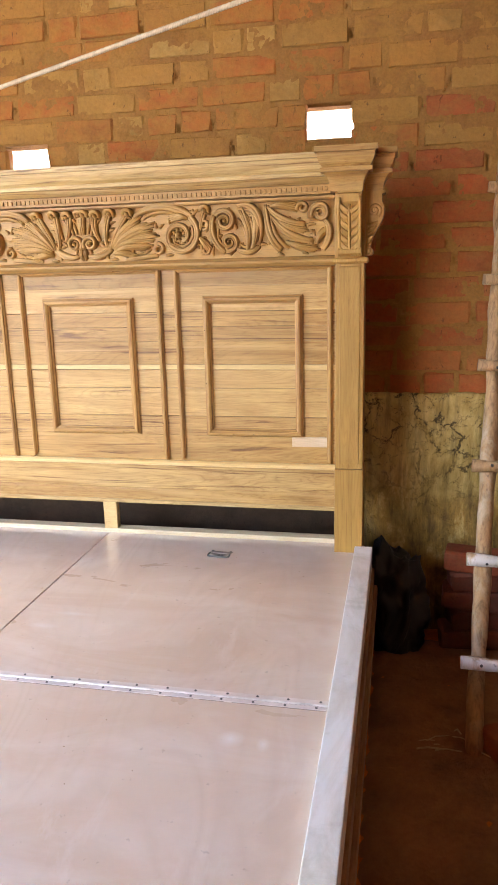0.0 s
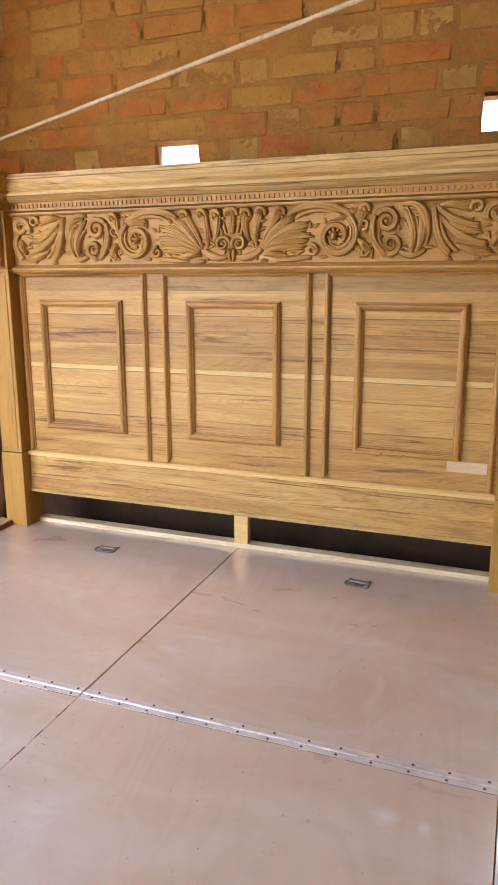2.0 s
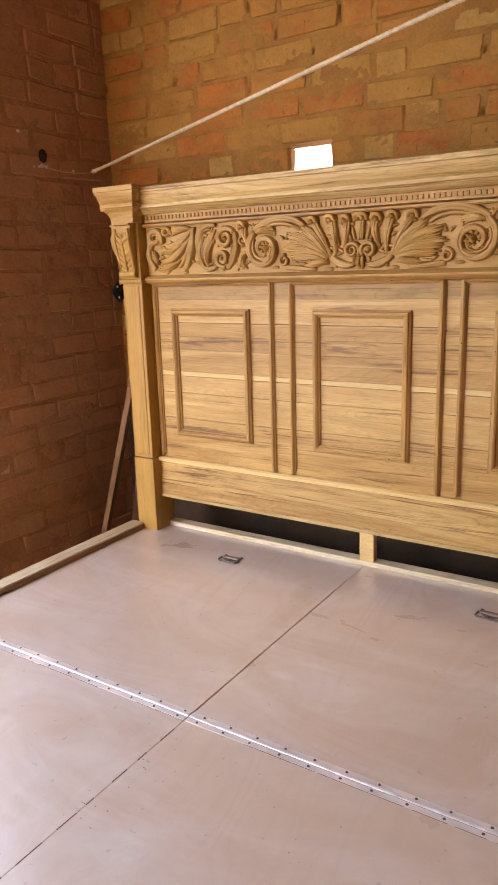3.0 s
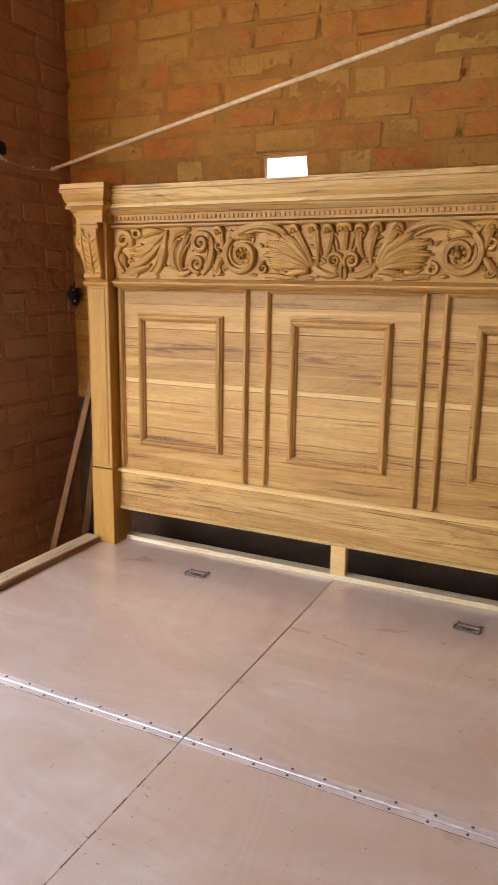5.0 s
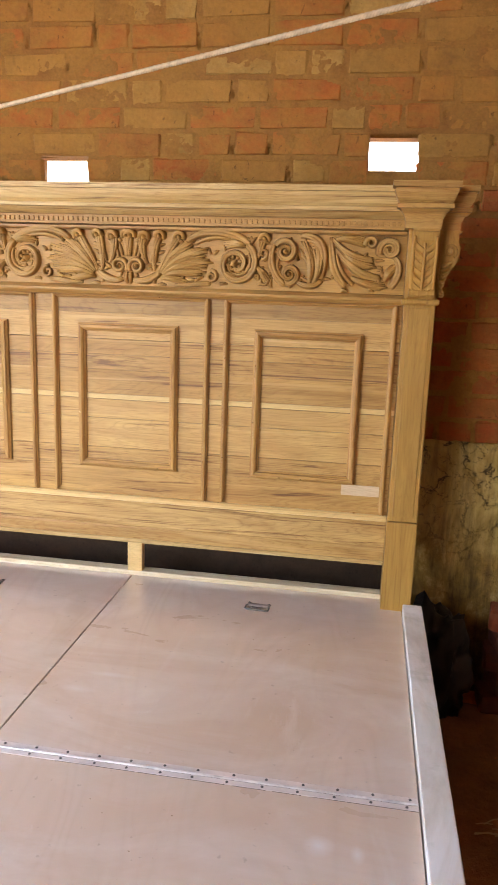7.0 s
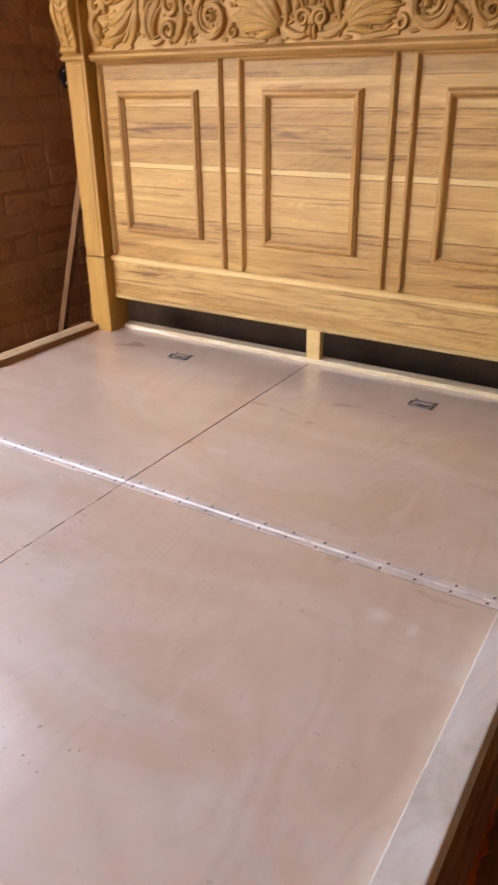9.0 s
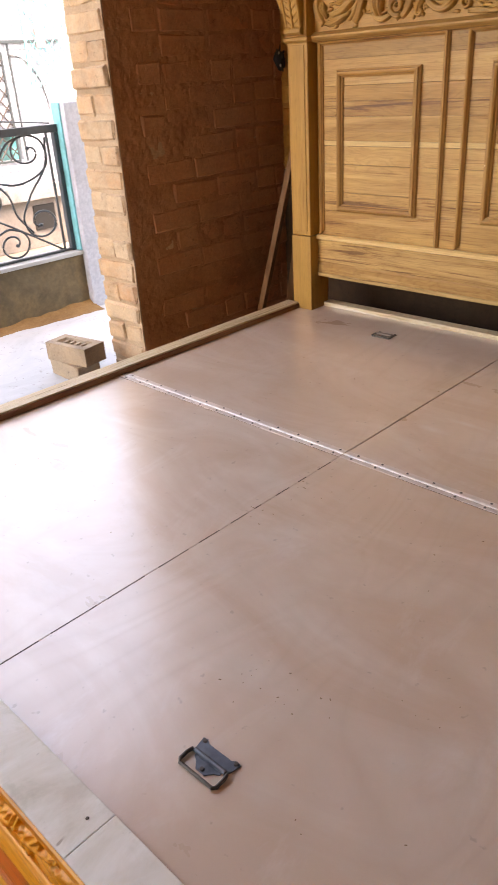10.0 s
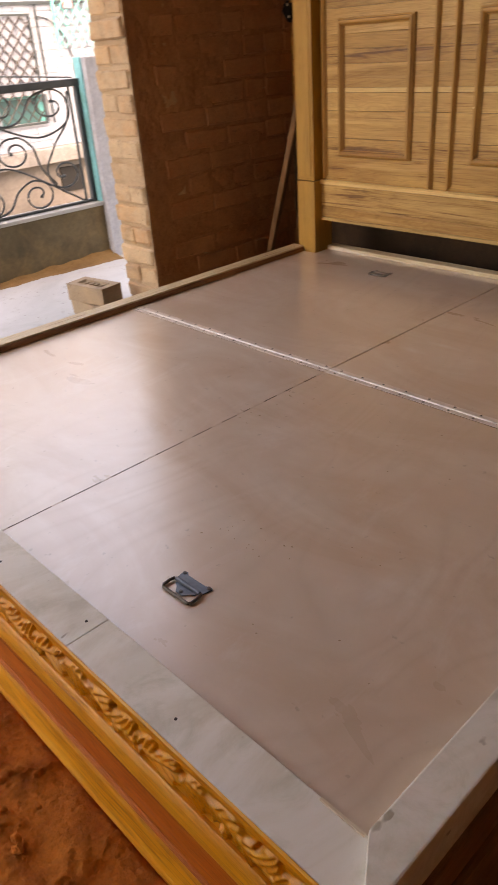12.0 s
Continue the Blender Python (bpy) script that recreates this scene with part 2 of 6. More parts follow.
def brick_material(name, tones, dust, amount, fleck=0.7, veil=0.0):
    m = Mat(name, 0.92)
    info = m.n("ShaderNodeObjectInfo")
    base = m.ramp(info.outputs["Random"], tones)
    shade = m.ramp(m.noise(7.0, m.place((1, 1, 1), 17.0), 5, 0.6, 0.8), [(0.3, gray(0.62)), (0.5, gray(1.0)), (0.7, (1.28, 1.24, 1.16))])
    base = m.mix(base, shade, 1.0, "MULTIPLY")
    patch = m.noise(13.0, m.place((1, 1, 1.6), 31.0), 6, 0.7, 0.6)
    c = m.mix(base, dust, m.ramp(patch, [(0.40, gray(veil * 0.35)), (0.68, gray(amount))]))
    c = wall_dust(m, c, dust, max(amount, veil), 0.42, 0.64)
    soot = m.ramp(m.noise(26.0, m.place((1.6, 1, 1), 13.0), 5, 0.65, 1.2), [(0.31, gray(0.30)), (0.37, gray(1.0))])
    c = m.mix(c, soot, fleck, "MULTIPLY")
    grit = m.ramp(m.noise(90, None, 3, 0.7), [(0.25, gray(0.72)), (0.6, gray(1.05))])
    m.color(m.mix(c, grit, 0.6, "MULTIPLY"))
    n = m.bump(m.noise(24, m.place((1, 1, 1), 7.0), 8, 0.7), 0.7, 0.007)
    m.bump(m.noise(160, None, 3, 0.6), 0.35, 0.0015, n)
    return m.m


OCHRE = (0.375, 0.178, 0.034)
BRICK = brick_material("warm_clay_brick", [(0.0, (0.40, 0.075, 0.012)), (0.3, (0.39, 0.100, 0.017)), (0.5, (0.37, 0.145, 0.029)), (0.72, (0.39, 0.195, 0.046)), (1.0, (0.46, 0.275, 0.082))], OCHRE, 0.75, 0.75, 0.6)
BRICK_RED = brick_material("red_clay_brick", [(0.0, (0.36, 0.055, 0.012)), (0.5, (0.42, 0.08, 0.016)), (1.0, (0.40, 0.12, 0.026))], (0.33, 0.145, 0.035), 0.6, 0.7, 0.5)
# Near-black copy of the brick; the shade behind the bed is its colour.
BRICK_SHADE = brick_material("shade_darkened_brick", [(0.0, (0.050, 0.026, 0.014)), (1.0, (0.085, 0.042, 0.020))], (0.062, 0.038, 0.021), 0.5)
BRICK_LEFT = brick_material("dusty_clay_brick", [(0.0, (0.40, 0.155, 0.075)), (0.5, (0.46, 0.195, 0.098)), (1.0, (0.49, 0.25, 0.137))], (0.47, 0.26, 0.143), 0.75, 0.6, 0.8)
# Paler tone puts the stronger light on the wall's open end into the bricks.
BRICK_QUOIN = brick_material("dusty_brick_lit_tone", [(0.0, (0.40, 0.22, 0.115)), (0.6, (0.46, 0.29, 0.16)), (1.0, (0.52, 0.37, 0.23))], (0.50, 0.38, 0.25), 0.7)
BRICK_PALE = brick_material("weathered_grey_brick", [(0.0, (0.27, 0.185, 0.12)), (1.0, (0.33, 0.235, 0.155))], (0.30, 0.24, 0.17), 0.6)


def rough_material(name, low, high, scale=6.0, bump=0.5, dist=0.006, rough=0.95, dust=None, grit=0.7):
    m = Mat(name, rough)
    a = m.noise(scale, None, 8, 0.65, 0.3)
    c = m.ramp(a, [(0.3, low), (0.7, high)])
    if dust:
        c = wall_dust(m, c, dust, 0.8)
    m.color(m.mix(c, m.ramp(m.noise(scale * 14, None, 3, 0.6), [(0.3, gray(0.75)), (0.65, gray(1.05))]), grit, "MULTIPLY"))
    m.bump(m.noise(scale * 5, None, 8, 0.7), bump, dist)
    return m.m


MORTAR = rough_material("mud_mortar", (0.26, 0.110, 0.022), (0.365, 0.175, 0.038), 8, 0.8, 0.006, dust=OCHRE)
MORTAR_DARK = rough_material("shaded_mud_mortar", (0.33, 0.15, 0.076), (0.46, 0.24, 0.126), 8, 0.8, 0.006, dust=(0.47, 0.26, 0.143))
# Mortar of the same wall end, with that light in its tone.
MORTAR_PALE = rough_material("lit_mud_mortar", (0.36, 0.24, 0.14), (0.47, 0.34, 0.22), 8, 0.8, 0.006, dust=(0.47, 0.345, 0.225))
EARTH = rough_material("red_earth", (0.40, 0.090, 0.010), (0.84, 0.27, 0.036), 7, 0.9, 0.016, grit=0.6)
CONCRETE = rough_material("screed_concrete", (0.30, 0.325, 0.33), (0.42, 0.445, 0.455), 1.6, 0.06, 0.002, 0.7, grit=0.15)


def screed_material():
    """Steel-trowelled veranda screed with dusty patches, trowel arcs and dark drip stains."""
    m = Mat("trowelled_veranda_screed", 0.55)
    c = m.ramp(m.noise(1.5, None, 6, 0.65, 0.8), [(0.3, (0.325, 0.345, 0.345)), (0.5, (0.425, 0.445, 0.45)), (0.7, (0.50, 0.53, 0.54))])
    c = m.mix(c, m.ramp(m.noise(9.0, m.place((1, 2.2, 1)), 6, 0.7, 1.5), [(0.30, (0.55, 0.50, 0.44)), (0.40, gray(1.0))]), 0.75, "MULTIPLY")
    c = m.mix(c, m.ramp(m.noise(46.0, None, 2, 0.5), [(0.25, (0.35, 0.30, 0.26)), (0.30, gray(1.0))]), 0.8, "MULTIPLY")
    m.color(c)
    m.rough(m.noise(5.0, None, 4), 0.42, 0.75)
    m.bump(m.noise(7.0, m.place((1, 3, 1)), 6, 0.6, 1.0), 0.12, 0.004)
    return m.m


SCREED = screed_material()
MOSSY = rough_material("damp_cement_render", (0.055, 0.046, 0.028), (0.17, 0.135, 0.08), 3.2, 0.5, 0.004, 0.9, dust=(0.20, 0.14, 0.07))
GRAYPOST = rough_material("painted_cement_post", (0.31, 0.35, 0.40), (0.44, 0.48, 0.54), 4, 0.25, 0.003, 0.8)
# Warm tone chosen for the light it bounces into the room.
PLAIN_WALL = rough_material("warm_bounce_render", (0.24, 0.115, 0.055), (0.36, 0.185, 0.09), 2, 0.3, 0.004)
STREET = rough_material("dusty_street", (0.20, 0.165, 0.13), (0.30, 0.255, 0.205), 2, 0.4, 0.01)


def solid(name, color, rough=0.5, metal=0.0, scale=20.0, spread=0.25, bump=0.1):
    m = Mat(name, rough, metal)
    a = m.noise(scale, None, 5, 0.6)
    m.color(m.ramp(a, [(0.3, tuple(c * (1 - spread) for c in color)), (0.7, tuple(min(1, c * (1 + spread)) for c in color))]))
    m.rough(a, max(0.05, rough - 0.12), min(1, rough + 0.12))
    m.bump(m.noise(scale * 4, None, 4), bump, 0.001)
    return m.m


# ---- mesh helpers ----
def box(bm, x0, x1, y0, y1, z0, z1, bevel=0.0):
    r = bmesh.ops.create_cube(bm, size=1.0)["verts"]
    bmesh.ops.transform(bm, verts=r, matrix=Matrix.LocRotScale(((x0 + x1) / 2, (y0 + y1) / 2, (z0 + z1) / 2), None, (abs(x1 - x0), abs(y1 - y0), abs(z1 - z0))))
    if bevel:
        edges = list({e for v in r for e in v.link_edges})
        bmesh.ops.bevel(bm, geom=edges, offset=bevel, segments=2, affect="EDGES", profile=0.6)
    return bm


def cuboid(x0, x1, y0, y1, z0, z1, bevel=0.0):
    return box(bmesh.new(), x0, x1, y0, y1, z0, z1, bevel)


def extrude(bm, profile, a, b, place):
    """Sweeps a closed 2D profile from a to b; place(u, v, w) gives the point in space."""
    r0 = [bm.verts.new(place(u, v, a)) for u, v in profile]
    r1 = [bm.verts.new(place(u, v, b)) for u, v in profile]
    k = len(profile)
    for i in range(k):
        bm.faces.new((r0[i], r0[(i + 1) % k], r1[(i + 1) % k], r1[i]))
    bm.faces.new(r0[::-1])
    bm.faces.new(r1)
    return bm


def tube(bm, points, radius, sides=8, closed=False):
    """A round tube along points; radius is a number or a function of 0..1."""
    pts = [Vector(p) for p in points]
    rings = []
    for i, p in enumerate(pts):
        d = (pts[min(i + 1, len(pts) - 1)] - pts[max(i - 1, 0)]).normalized()
        side = d.cross(Vector((0, 0, 1)))
        if side.length < 0.05:
            side = d.cross(Vector((1, 0, 0)))
        side.normalize()
        up = side.cross(d)
        r = radius(i / max(1, len(pts) - 1)) if callable(radius) else radius
        rings.append([bm.verts.new(p + side * (r * math.cos(2 * math.pi * k / sides)) + up * (r * math.sin(2 * math.pi * k / sides))) for k in range(sides)])
    for a, b in zip(rings, rings[1:]):
        for k in range(sides):
            bm.faces.new((a[k], a[(k + 1) % sides], b[(k + 1) % sides], b[k]))
    bm.faces.new(rings[0][::-1])
    bm.faces.new(rings[-1])
    return bm


def mesh_of(bm, name, material, smooth=False):
    bmesh.ops.recalc_face_normals(bm, faces=bm.faces)
    data = bpy.data.meshes.new(name)
    bm.to_mesh(data)
    bm.free()
    if smooth:
        data.polygons.foreach_set("use_smooth", [True] * len(data.polygons))
    data.materials.append(material)
    return data


def thing(name, at, label, category, group="", kind=""):
    ob = new(name)
    ob.location = at
    ob.empty_display_size = 0.05
    return tagged(ob, label, category, group, kind)


def root_place(ob):
    p = Vector(ob.location)
    while ob.parent:
        ob = ob.parent
        p = p + Vector(ob.location)
    return p


def part(name, bm, material, parent, label="", smooth=False):
    """One mesh, given in world metres, under a thing or a part."""
    bmesh.ops.translate(bm, verts=bm.verts, vec=-root_place(parent))
    ob = new(name, mesh_of(bm, name, material, smooth))
    ob.parent = parent
    return tagged(ob, label)


def lone(name, bm, material, label, category, kind="", group="", smooth=False, at=(0, 0, 0)):
    bmesh.ops.translate(bm, verts=bm.verts, vec=-Vector(at))
    ob = new(name, mesh_of(bm, name, material, smooth))
    ob.location = at
    return tagged(ob, label, category, group, kind)


# ---- setting: floors and walls ----
WALL_N, WALL_W, WALL_E, END_W = 0.32, -1.30, 2.05, -0.57
VERANDA = 0.23


def lumpy_floor():
    bm = bmesh.new()
    x0, x1, y0, y1, step = -1.6, 2.3, -4.6, 0.6, 0.02
    nx, ny = int((x1 - x0) / step), int((y1 - y0) / step)
    rows = []
    for j in range(ny + 1):
        row = []
        for i in range(nx + 1):
            x, y = x0 + i * step, y0 + j * step
            h = 0.012 * noise.noise((x * 2, y * 2, 0)) + 0.008 * noise.noise((x * 9, y * 9, 3)) + 0.006 * noise.noise((x * 23, y * 23, 7)) + 0.016 * max(0, noise.noise((x * 31, y * 31, 2)) - 0.1)
            row.append(bm.verts.new((x, y, h)))
        rows.append(row)
    for a, b in zip(rows, rows[1:]):
        for i in range(nx):
            bm.faces.new((a[i], a[i + 1], b[i + 1], b[i]))
    return bm


lone("floor", lumpy_floor(), EARTH, "trodden red earth workshop floor with small clods", "floor", "structure", smooth=True)
def trodden_crust(x0, x1, y0, y1, step, rough=1.0, fine=1.0):
    """Crumbled, clotted earth, a little proud of the floor and dipping under it at its rim."""
    bm = bmesh.new()
    nx, ny = int((x1 - x0) / step), int((y1 - y0) / step)
    rows = []
    for j in range(ny + 1):
        row = []
        for i in range(nx + 1):
            x, y = x0 + i * step, y0 + j * step
            rim = min(1.0, min(i, nx - i, j, ny - j) / 8)
            clot = max(0.0, noise.noise((x * 13, y * 13, 5)) + 0.15 * fine)
            h = 0.012 * noise.noise((x * 2, y * 2, 0)) + 0.010 * noise.noise((x * 9, y * 9, 3)) + rough * clot * (0.022 * abs(noise.noise((x * 34 * fine, y * 34 * fine, 2))) + 0.020 * max(0, noise.noise((x * 61 * fine, y * 61 * fine, 8)))) + 0.003 * rough * noise.noise((x * 110, y * 110, 4))
            row.append(bm.verts.new((x, y, (h + 0.010) * rim - 0.03 * (1 - rim))))
        rows.append(row)
    for a, b in zip(rows, rows[1:]):
        for i in range(nx):
            bm.faces.new((a[i], a[i + 1], b[i + 1], b[i]))
    return bm


# Darker, browner earth than the rest of the floor.
DARK_EARTH = rough_material("dark_brown_earth", (0.17, 0.082, 0.036), (0.38, 0.175, 0.072), 5, 0.9, 0.012, grit=0.6)
lone("floor_crust", trodden_crust(0.90, 2.04, -1.9, 0.30, 0.014), DARK_EARTH, "dark brown earth between the bed and the wall", "floor", "structure", smooth=True)
lone("floor_crust", trodden_crust(-1.20, 1.30, -3.0, -1.98, 0.0065, 1.2, 1.6), EARTH, "crumbly clotted red earth in front of the bed", "floor", "structure", smooth=True)
lone("pavement", cuboid(-3.0, -1.53, -6.0, 3.0, -0.6, VERANDA), SCREED, "pale grey cement veranda floor beside the workshop", "floor", "structure")
lone("step", cuboid(-1.53, -1.22, -6.0, END_W, -0.2, VERANDA - 0.004), SCREED, "pale cement edge of the veranda floor", "floor", "structure")
lone("ground", cuboid(-60, 60, -60, 60, -0.9, -0.6), STREET, "dusty street ground around the workshop", "ground", "structure")

HOLES = [(-0.430, -0.266, 1.778, 1.871), (0.716, 0.873, 1.838, 1.940)]


def wall_with_holes(x0, x1, y0, y1, z0, z1, holes):
    """A wall core along x with rectangular openings cut right through."""
    bm = bmesh.new()
    xs = sorted({x0, x1, *[h[0] for h in holes], *[h[1] for h in holes]})
    zs = sorted({z0, z1, *[h[2] for h in holes], *[h[3] for h in holes]})
    for a, b in zip(xs, xs[1:]):
        for c, d in zip(zs, zs[1:]):
            if not any(h[0] <= a and b <= h[1] and h[2] <= c and d <= h[3] for h in holes):
                box(bm, a, b, y0, y1, c, d)
    bmesh.ops.remove_doubles(bm, verts=bm.verts, dist=1e-5)
    return bm


ROOF = 3.1
wall_north = lone("wall_north", wall_with_holes(-1.53, WALL_E + 0.23, WALL_N + 0.048, WALL_N + 0.115, -0.2, ROOF, [(a - 0.050, b + 0.008, c - 0.004, d + 0.004) for a, b, c, d in HOLES]), MORTAR, "bare clay brick wall with thick mud joints", "wall", "structure")
wall_west = lone("wall_west", cuboid(WALL_W - 0.222, WALL_W - 0.007, END_W + 0.008, WALL_N + 0.004, -0.2, ROOF), MORTAR_PALE, "short bare brick wall ending beside the opening", "wall", "structure")
# Unseen walls and roof, added to block and bounce the light.
lone("unseen_wall_east", cuboid(WALL_E, WALL_E + 0.2, -4.5, WALL_N + 0.004, -0.2, ROOF), PLAIN_WALL, "unseen red-brown rendered wall, added to close the right side", "wall", "structure")
lone("unseen_wall_south", cuboid(-0.7, WALL_E + 0.2, -4.7, -4.5, -0.2, ROOF), PLAIN_WALL, "unseen red-brown rendered wall, added to block light from the south", "wall", "structure")
lone("ceiling", cuboid(-1.75, WALL_E + 0.3, -5.6, WALL_N + 0.3, ROOF, ROOF + 0.12), PLAIN_WALL, "unseen dusty brown roof slab, added to block the sky", "ceiling", "structure")

# ---- the bed ----
DECK_Z, HALF, FOOT_Y = 0.45, 0.915, -1.95
bed = thing("bed", (0, -0.95, 0), "raw carved teak double bed, tall panelled headboard, lift-up storage deck", "bed")
ALONG_X = lambda u, v, w: Vector((w, u, v))
ALONG_Z = lambda u, v, w: Vector((u, v, w))
ALONG_Y = lambda u, v, w: Vector((u, w, v))

# headboard: horizontal boards behind applied mouldings
headboard = part("headboard", cuboid(-0.85, 0.85, 0.0225, 0.05, 0.60, 1.72), WOOD_X, bed, "raw teak boards laid across with dark heart streaks")
PLANKS = ((0.740, 0.836, WOOD_X), (0.836, 0.905, PLANK_STREAK), (0.905, 1.003, PLANK_PALE), (1.003, 1.066, PLANK_PALE), (1.066, 1.083, STRIP), (1.083, 1.163, WOOD_X), (1.163, 1.212, PLANK_STREAK), (1.212, 1.262, WOOD_X), (1.262, 1.345, PLANK_PALE), (1.345, 1.412, PLANK_BROWN))
for a, b, timber in PLANKS:
    part("plank", cuboid(-0.848, 0.848, 0.004 + 0.0012 * random.random(), 0.0225, a + 0.0002, b - 0.0003 - 0.0008 * (random.random() < 0.5), 0.0008), timber, headboard)


def bead_profile(w, h):
    return [(-w / 2, 0), (-w / 2, h * 0.45), (-w * 0.3, h * 0.6), (-w * 0.22, h * 0.95), (0, h), (w * 0.25, h * 0.8), (w * 0.34, h * 0.45), (w / 2, h * 0.35), (w / 2, 0)]


def bar(p, q, inward, pr, w):
    """One mitred moulding bar from p to q whose profile leans inward."""
    bm = bmesh.new()
    p, q, n = Vector(p), Vector(q), Vector(inward)
    d = (q - p).normalized()
    rings = []
    for end, sgn in ((p, 1), (q, -1)):
        rings.append([bm.verts.new(end + n * (u + w / 2) + d * sgn * (u + w / 2) + Vector((0, -v, 0))) for u, v in pr])
    k = len(pr)
    for i in range(k):
        bm.faces.new((rings[0][i], rings[0][(i + 1) % k], rings[1][(i + 1) % k], rings[1][i]))
    bm.faces.new(rings[0][::-1])
    bm.faces.new(rings[1])
    return bm


def frame_bars(name, x0, x1, z0, z1, w, h, sides):
    y, pr = 0.005, bead_profile(w, h)
    spans = {"l": ((x0, y, z0), (x0, y, z1), (1, 0, 0)), "r": ((x1, y, z0), (x1, y, z1), (-1, 0, 0)), "t": ((x0, y, z1), (x1, y, z1), (0, 0, -1)), "b": ((x0, y, z0), (x1, y, z0), (0, 0, 1))}
    for side in sides:
        part(name, bar(*spans[side], pr, w), MOULD_Z if side in "lr" else MOULD_X, headboard)


for x0, x1, ox0, ox1 in ((-0.757, -0.418, -0.838, -0.322), (-0.174, 0.160, -0.262, 0.262), (0.404, 0.740, 0.306, 0.838)):
    frame_bars("panel_moulding", x0, x1, 0.838, 1.312, 0.026, 0.018, "lrtb")
    frame_bars("bead", ox0, ox1, 0.742, 1.408, 0.019, 0.015, "lrt")

# bright nail heads that hold the mouldings
BRASS = solid("bright_nail", (0.75, 0.62, 0.35), 0.25, 1.0)
for x, z in ((0.412, 1.20), (0.41, 1.02), (0.315, 1.22), (0.315, 0.90), (0.50, 0.846), (0.57, 0.846), (0.745, 0.75), (0.248, 0.88), (0.10, 0.846), (-0.75, 1.17), (-0.166, 1.02), (0.10, 1.40)):
    bm = bmesh.new()
    bmesh.ops.create_uvsphere(bm, u_segments=8, v_segments=5, radius=0.0028, matrix=Matrix.LocRotScale((x, -0.012, z), None, (1, 0.6, 1)))
    part("nail_head", bm, BRASS, headboard, "bright brass nail head", True)
# pale filler patch let into the lowest board
part("patch", cuboid(0.700, 0.838, 0.0015, 0.006, 0.803, 0.837, 0.001), PATCH, headboard, "pale let-in repair strip")

rail = part("bottom_rail", cuboid(-0.848, 0.848, -0.004, 0.03, 0.592, 0.728, 0.003), RAIL_WOOD, bed, "broad teak bottom rail with dark streaks")
part("rail_lip", extrude(bmesh.new(), [(0.02, 0.7275), (-0.010, 0.7275), (-0.015, 0.730), (-0.015, 0.739), (-0.008, 0.745), (0.02, 0.745)], -0.847, 0.847, ALONG_X), STRIP, rail, "pale sapwood upper edge")
part("rail_step", extrude(bmesh.new(), [(0.02, 0.597), (-0.0085, 0.597), (-0.0085, 0.633), (-0.0068, 0.639), (-0.0035, 0.642), (0.02, 0.642)], -0.847, 0.847, ALONG_X), WOOD_X, rail)
part("rail_edge", cuboid(-0.847, 0.847, -0.0105, 0.028, 0.582, 0.596, 0.003), WOOD_PALE, rail, "pale sapwood lower edge")
part("strut", cuboid(-0.018, 0.034, 0.031, 0.06, 0.45, 0.59, 0.002), STRIP, bed, "pale upright strut")
part("back_bar", cuboid(-0.86, 0.86, 0.03, 0.075, 0.40, 0.466, 0.003), SAP, bed, "pale sapwood bar behind the deck")


# carving strokes
FULL = 1.32
def spiral(cx, cz, r0, r1, a0, turns, steps=26):
    out = []
    for i in range(steps + 1):
        s = i / steps
        r, a = r0 + (r1 - r0) * s ** 0.85, radians(a0) + 2 * math.pi * turns * s
        out.append((cx + r * math.cos(a), cz + r * math.sin(a)))
    return out


def bez(p0, p1, p2, p3, steps=14):
    out = []
    for i in range(steps + 1):
        s = i / steps
        k = ((1 - s) ** 3, 3 * s * (1 - s) ** 2, 3 * s * s * (1 - s), s ** 3)
        out.append(tuple(sum(c * p[j] for c, p in zip(k, (p0, p1, p2, p3))) for j in (0, 1)))
    return out


def ridge(bm, pts, w0, w1, h, place, flip=1, belly=0.0, vein=True, base=0.0):
    """A rounded raised stroke: width runs from w0 to w1, swollen by belly in the middle, with a shallow vein."""
    prof = [(-1, 0.0), (-0.82, 0.55), (-0.45, 0.95), (-0.12, 0.98 if not vein else 0.80), (0.12, 0.98 if not vein else 0.80), (0.45, 1.0), (0.82, 0.6), (1, 0.0)]
    rings = []
    k = len(pts)
    for i, (x, z) in enumerate(pts):
        a, b = pts[max(i - 1, 0)], pts[min(i + 1, k - 1)]
        dx, dz = b[0] - a[0], b[1] - a[1]
        ln = math.hypot(dx, dz) or 1
        nx, nz = -dz / ln, dx / ln
        s = i / (k - 1)
        w = FULL * (w0 + (w1 - w0) * s + belly * math.sin(math.pi * s))
        hh = h * (0.55 + 0.45 * math.sin(math.pi * min(1, 0.15 + s * 0.9))) * min(1.0, 0.35 + w / 0.012)
        rings.append([bm.verts.new(place(flip * (x + nx * u * w), z + nz * u * w, base + v * hh)) for u, v in prof])
    n = len(prof)
    for a, b in zip(rings, rings[1:]):
        for j in range(n - 1):
            bm.faces.new((a[j], a[j + 1], b[j + 1], b[j]))
    for ring in (rings[0], rings[-1]):
        bm.faces.new(ring)


def knob(bm, x, z, r, h, place, flip=1):
    rows = []
    for v in range(5):
        t = v / 4 * math.pi / 2
        rows.append([bm.verts.new(place(flip * (x + r * math.cos(t) * math.cos(a)), z + r * math.cos(t) * math.sin(a), h * math.sin(t) * 0.98)) for a in [2 * math.pi * k / 10 for k in range(10)]])
    for a, b in zip(rows, rows[1:]):
        for k in range(10):
            bm.faces.new((a[k], a[(k + 1) % 10], b[(k + 1) % 10], b[k]))


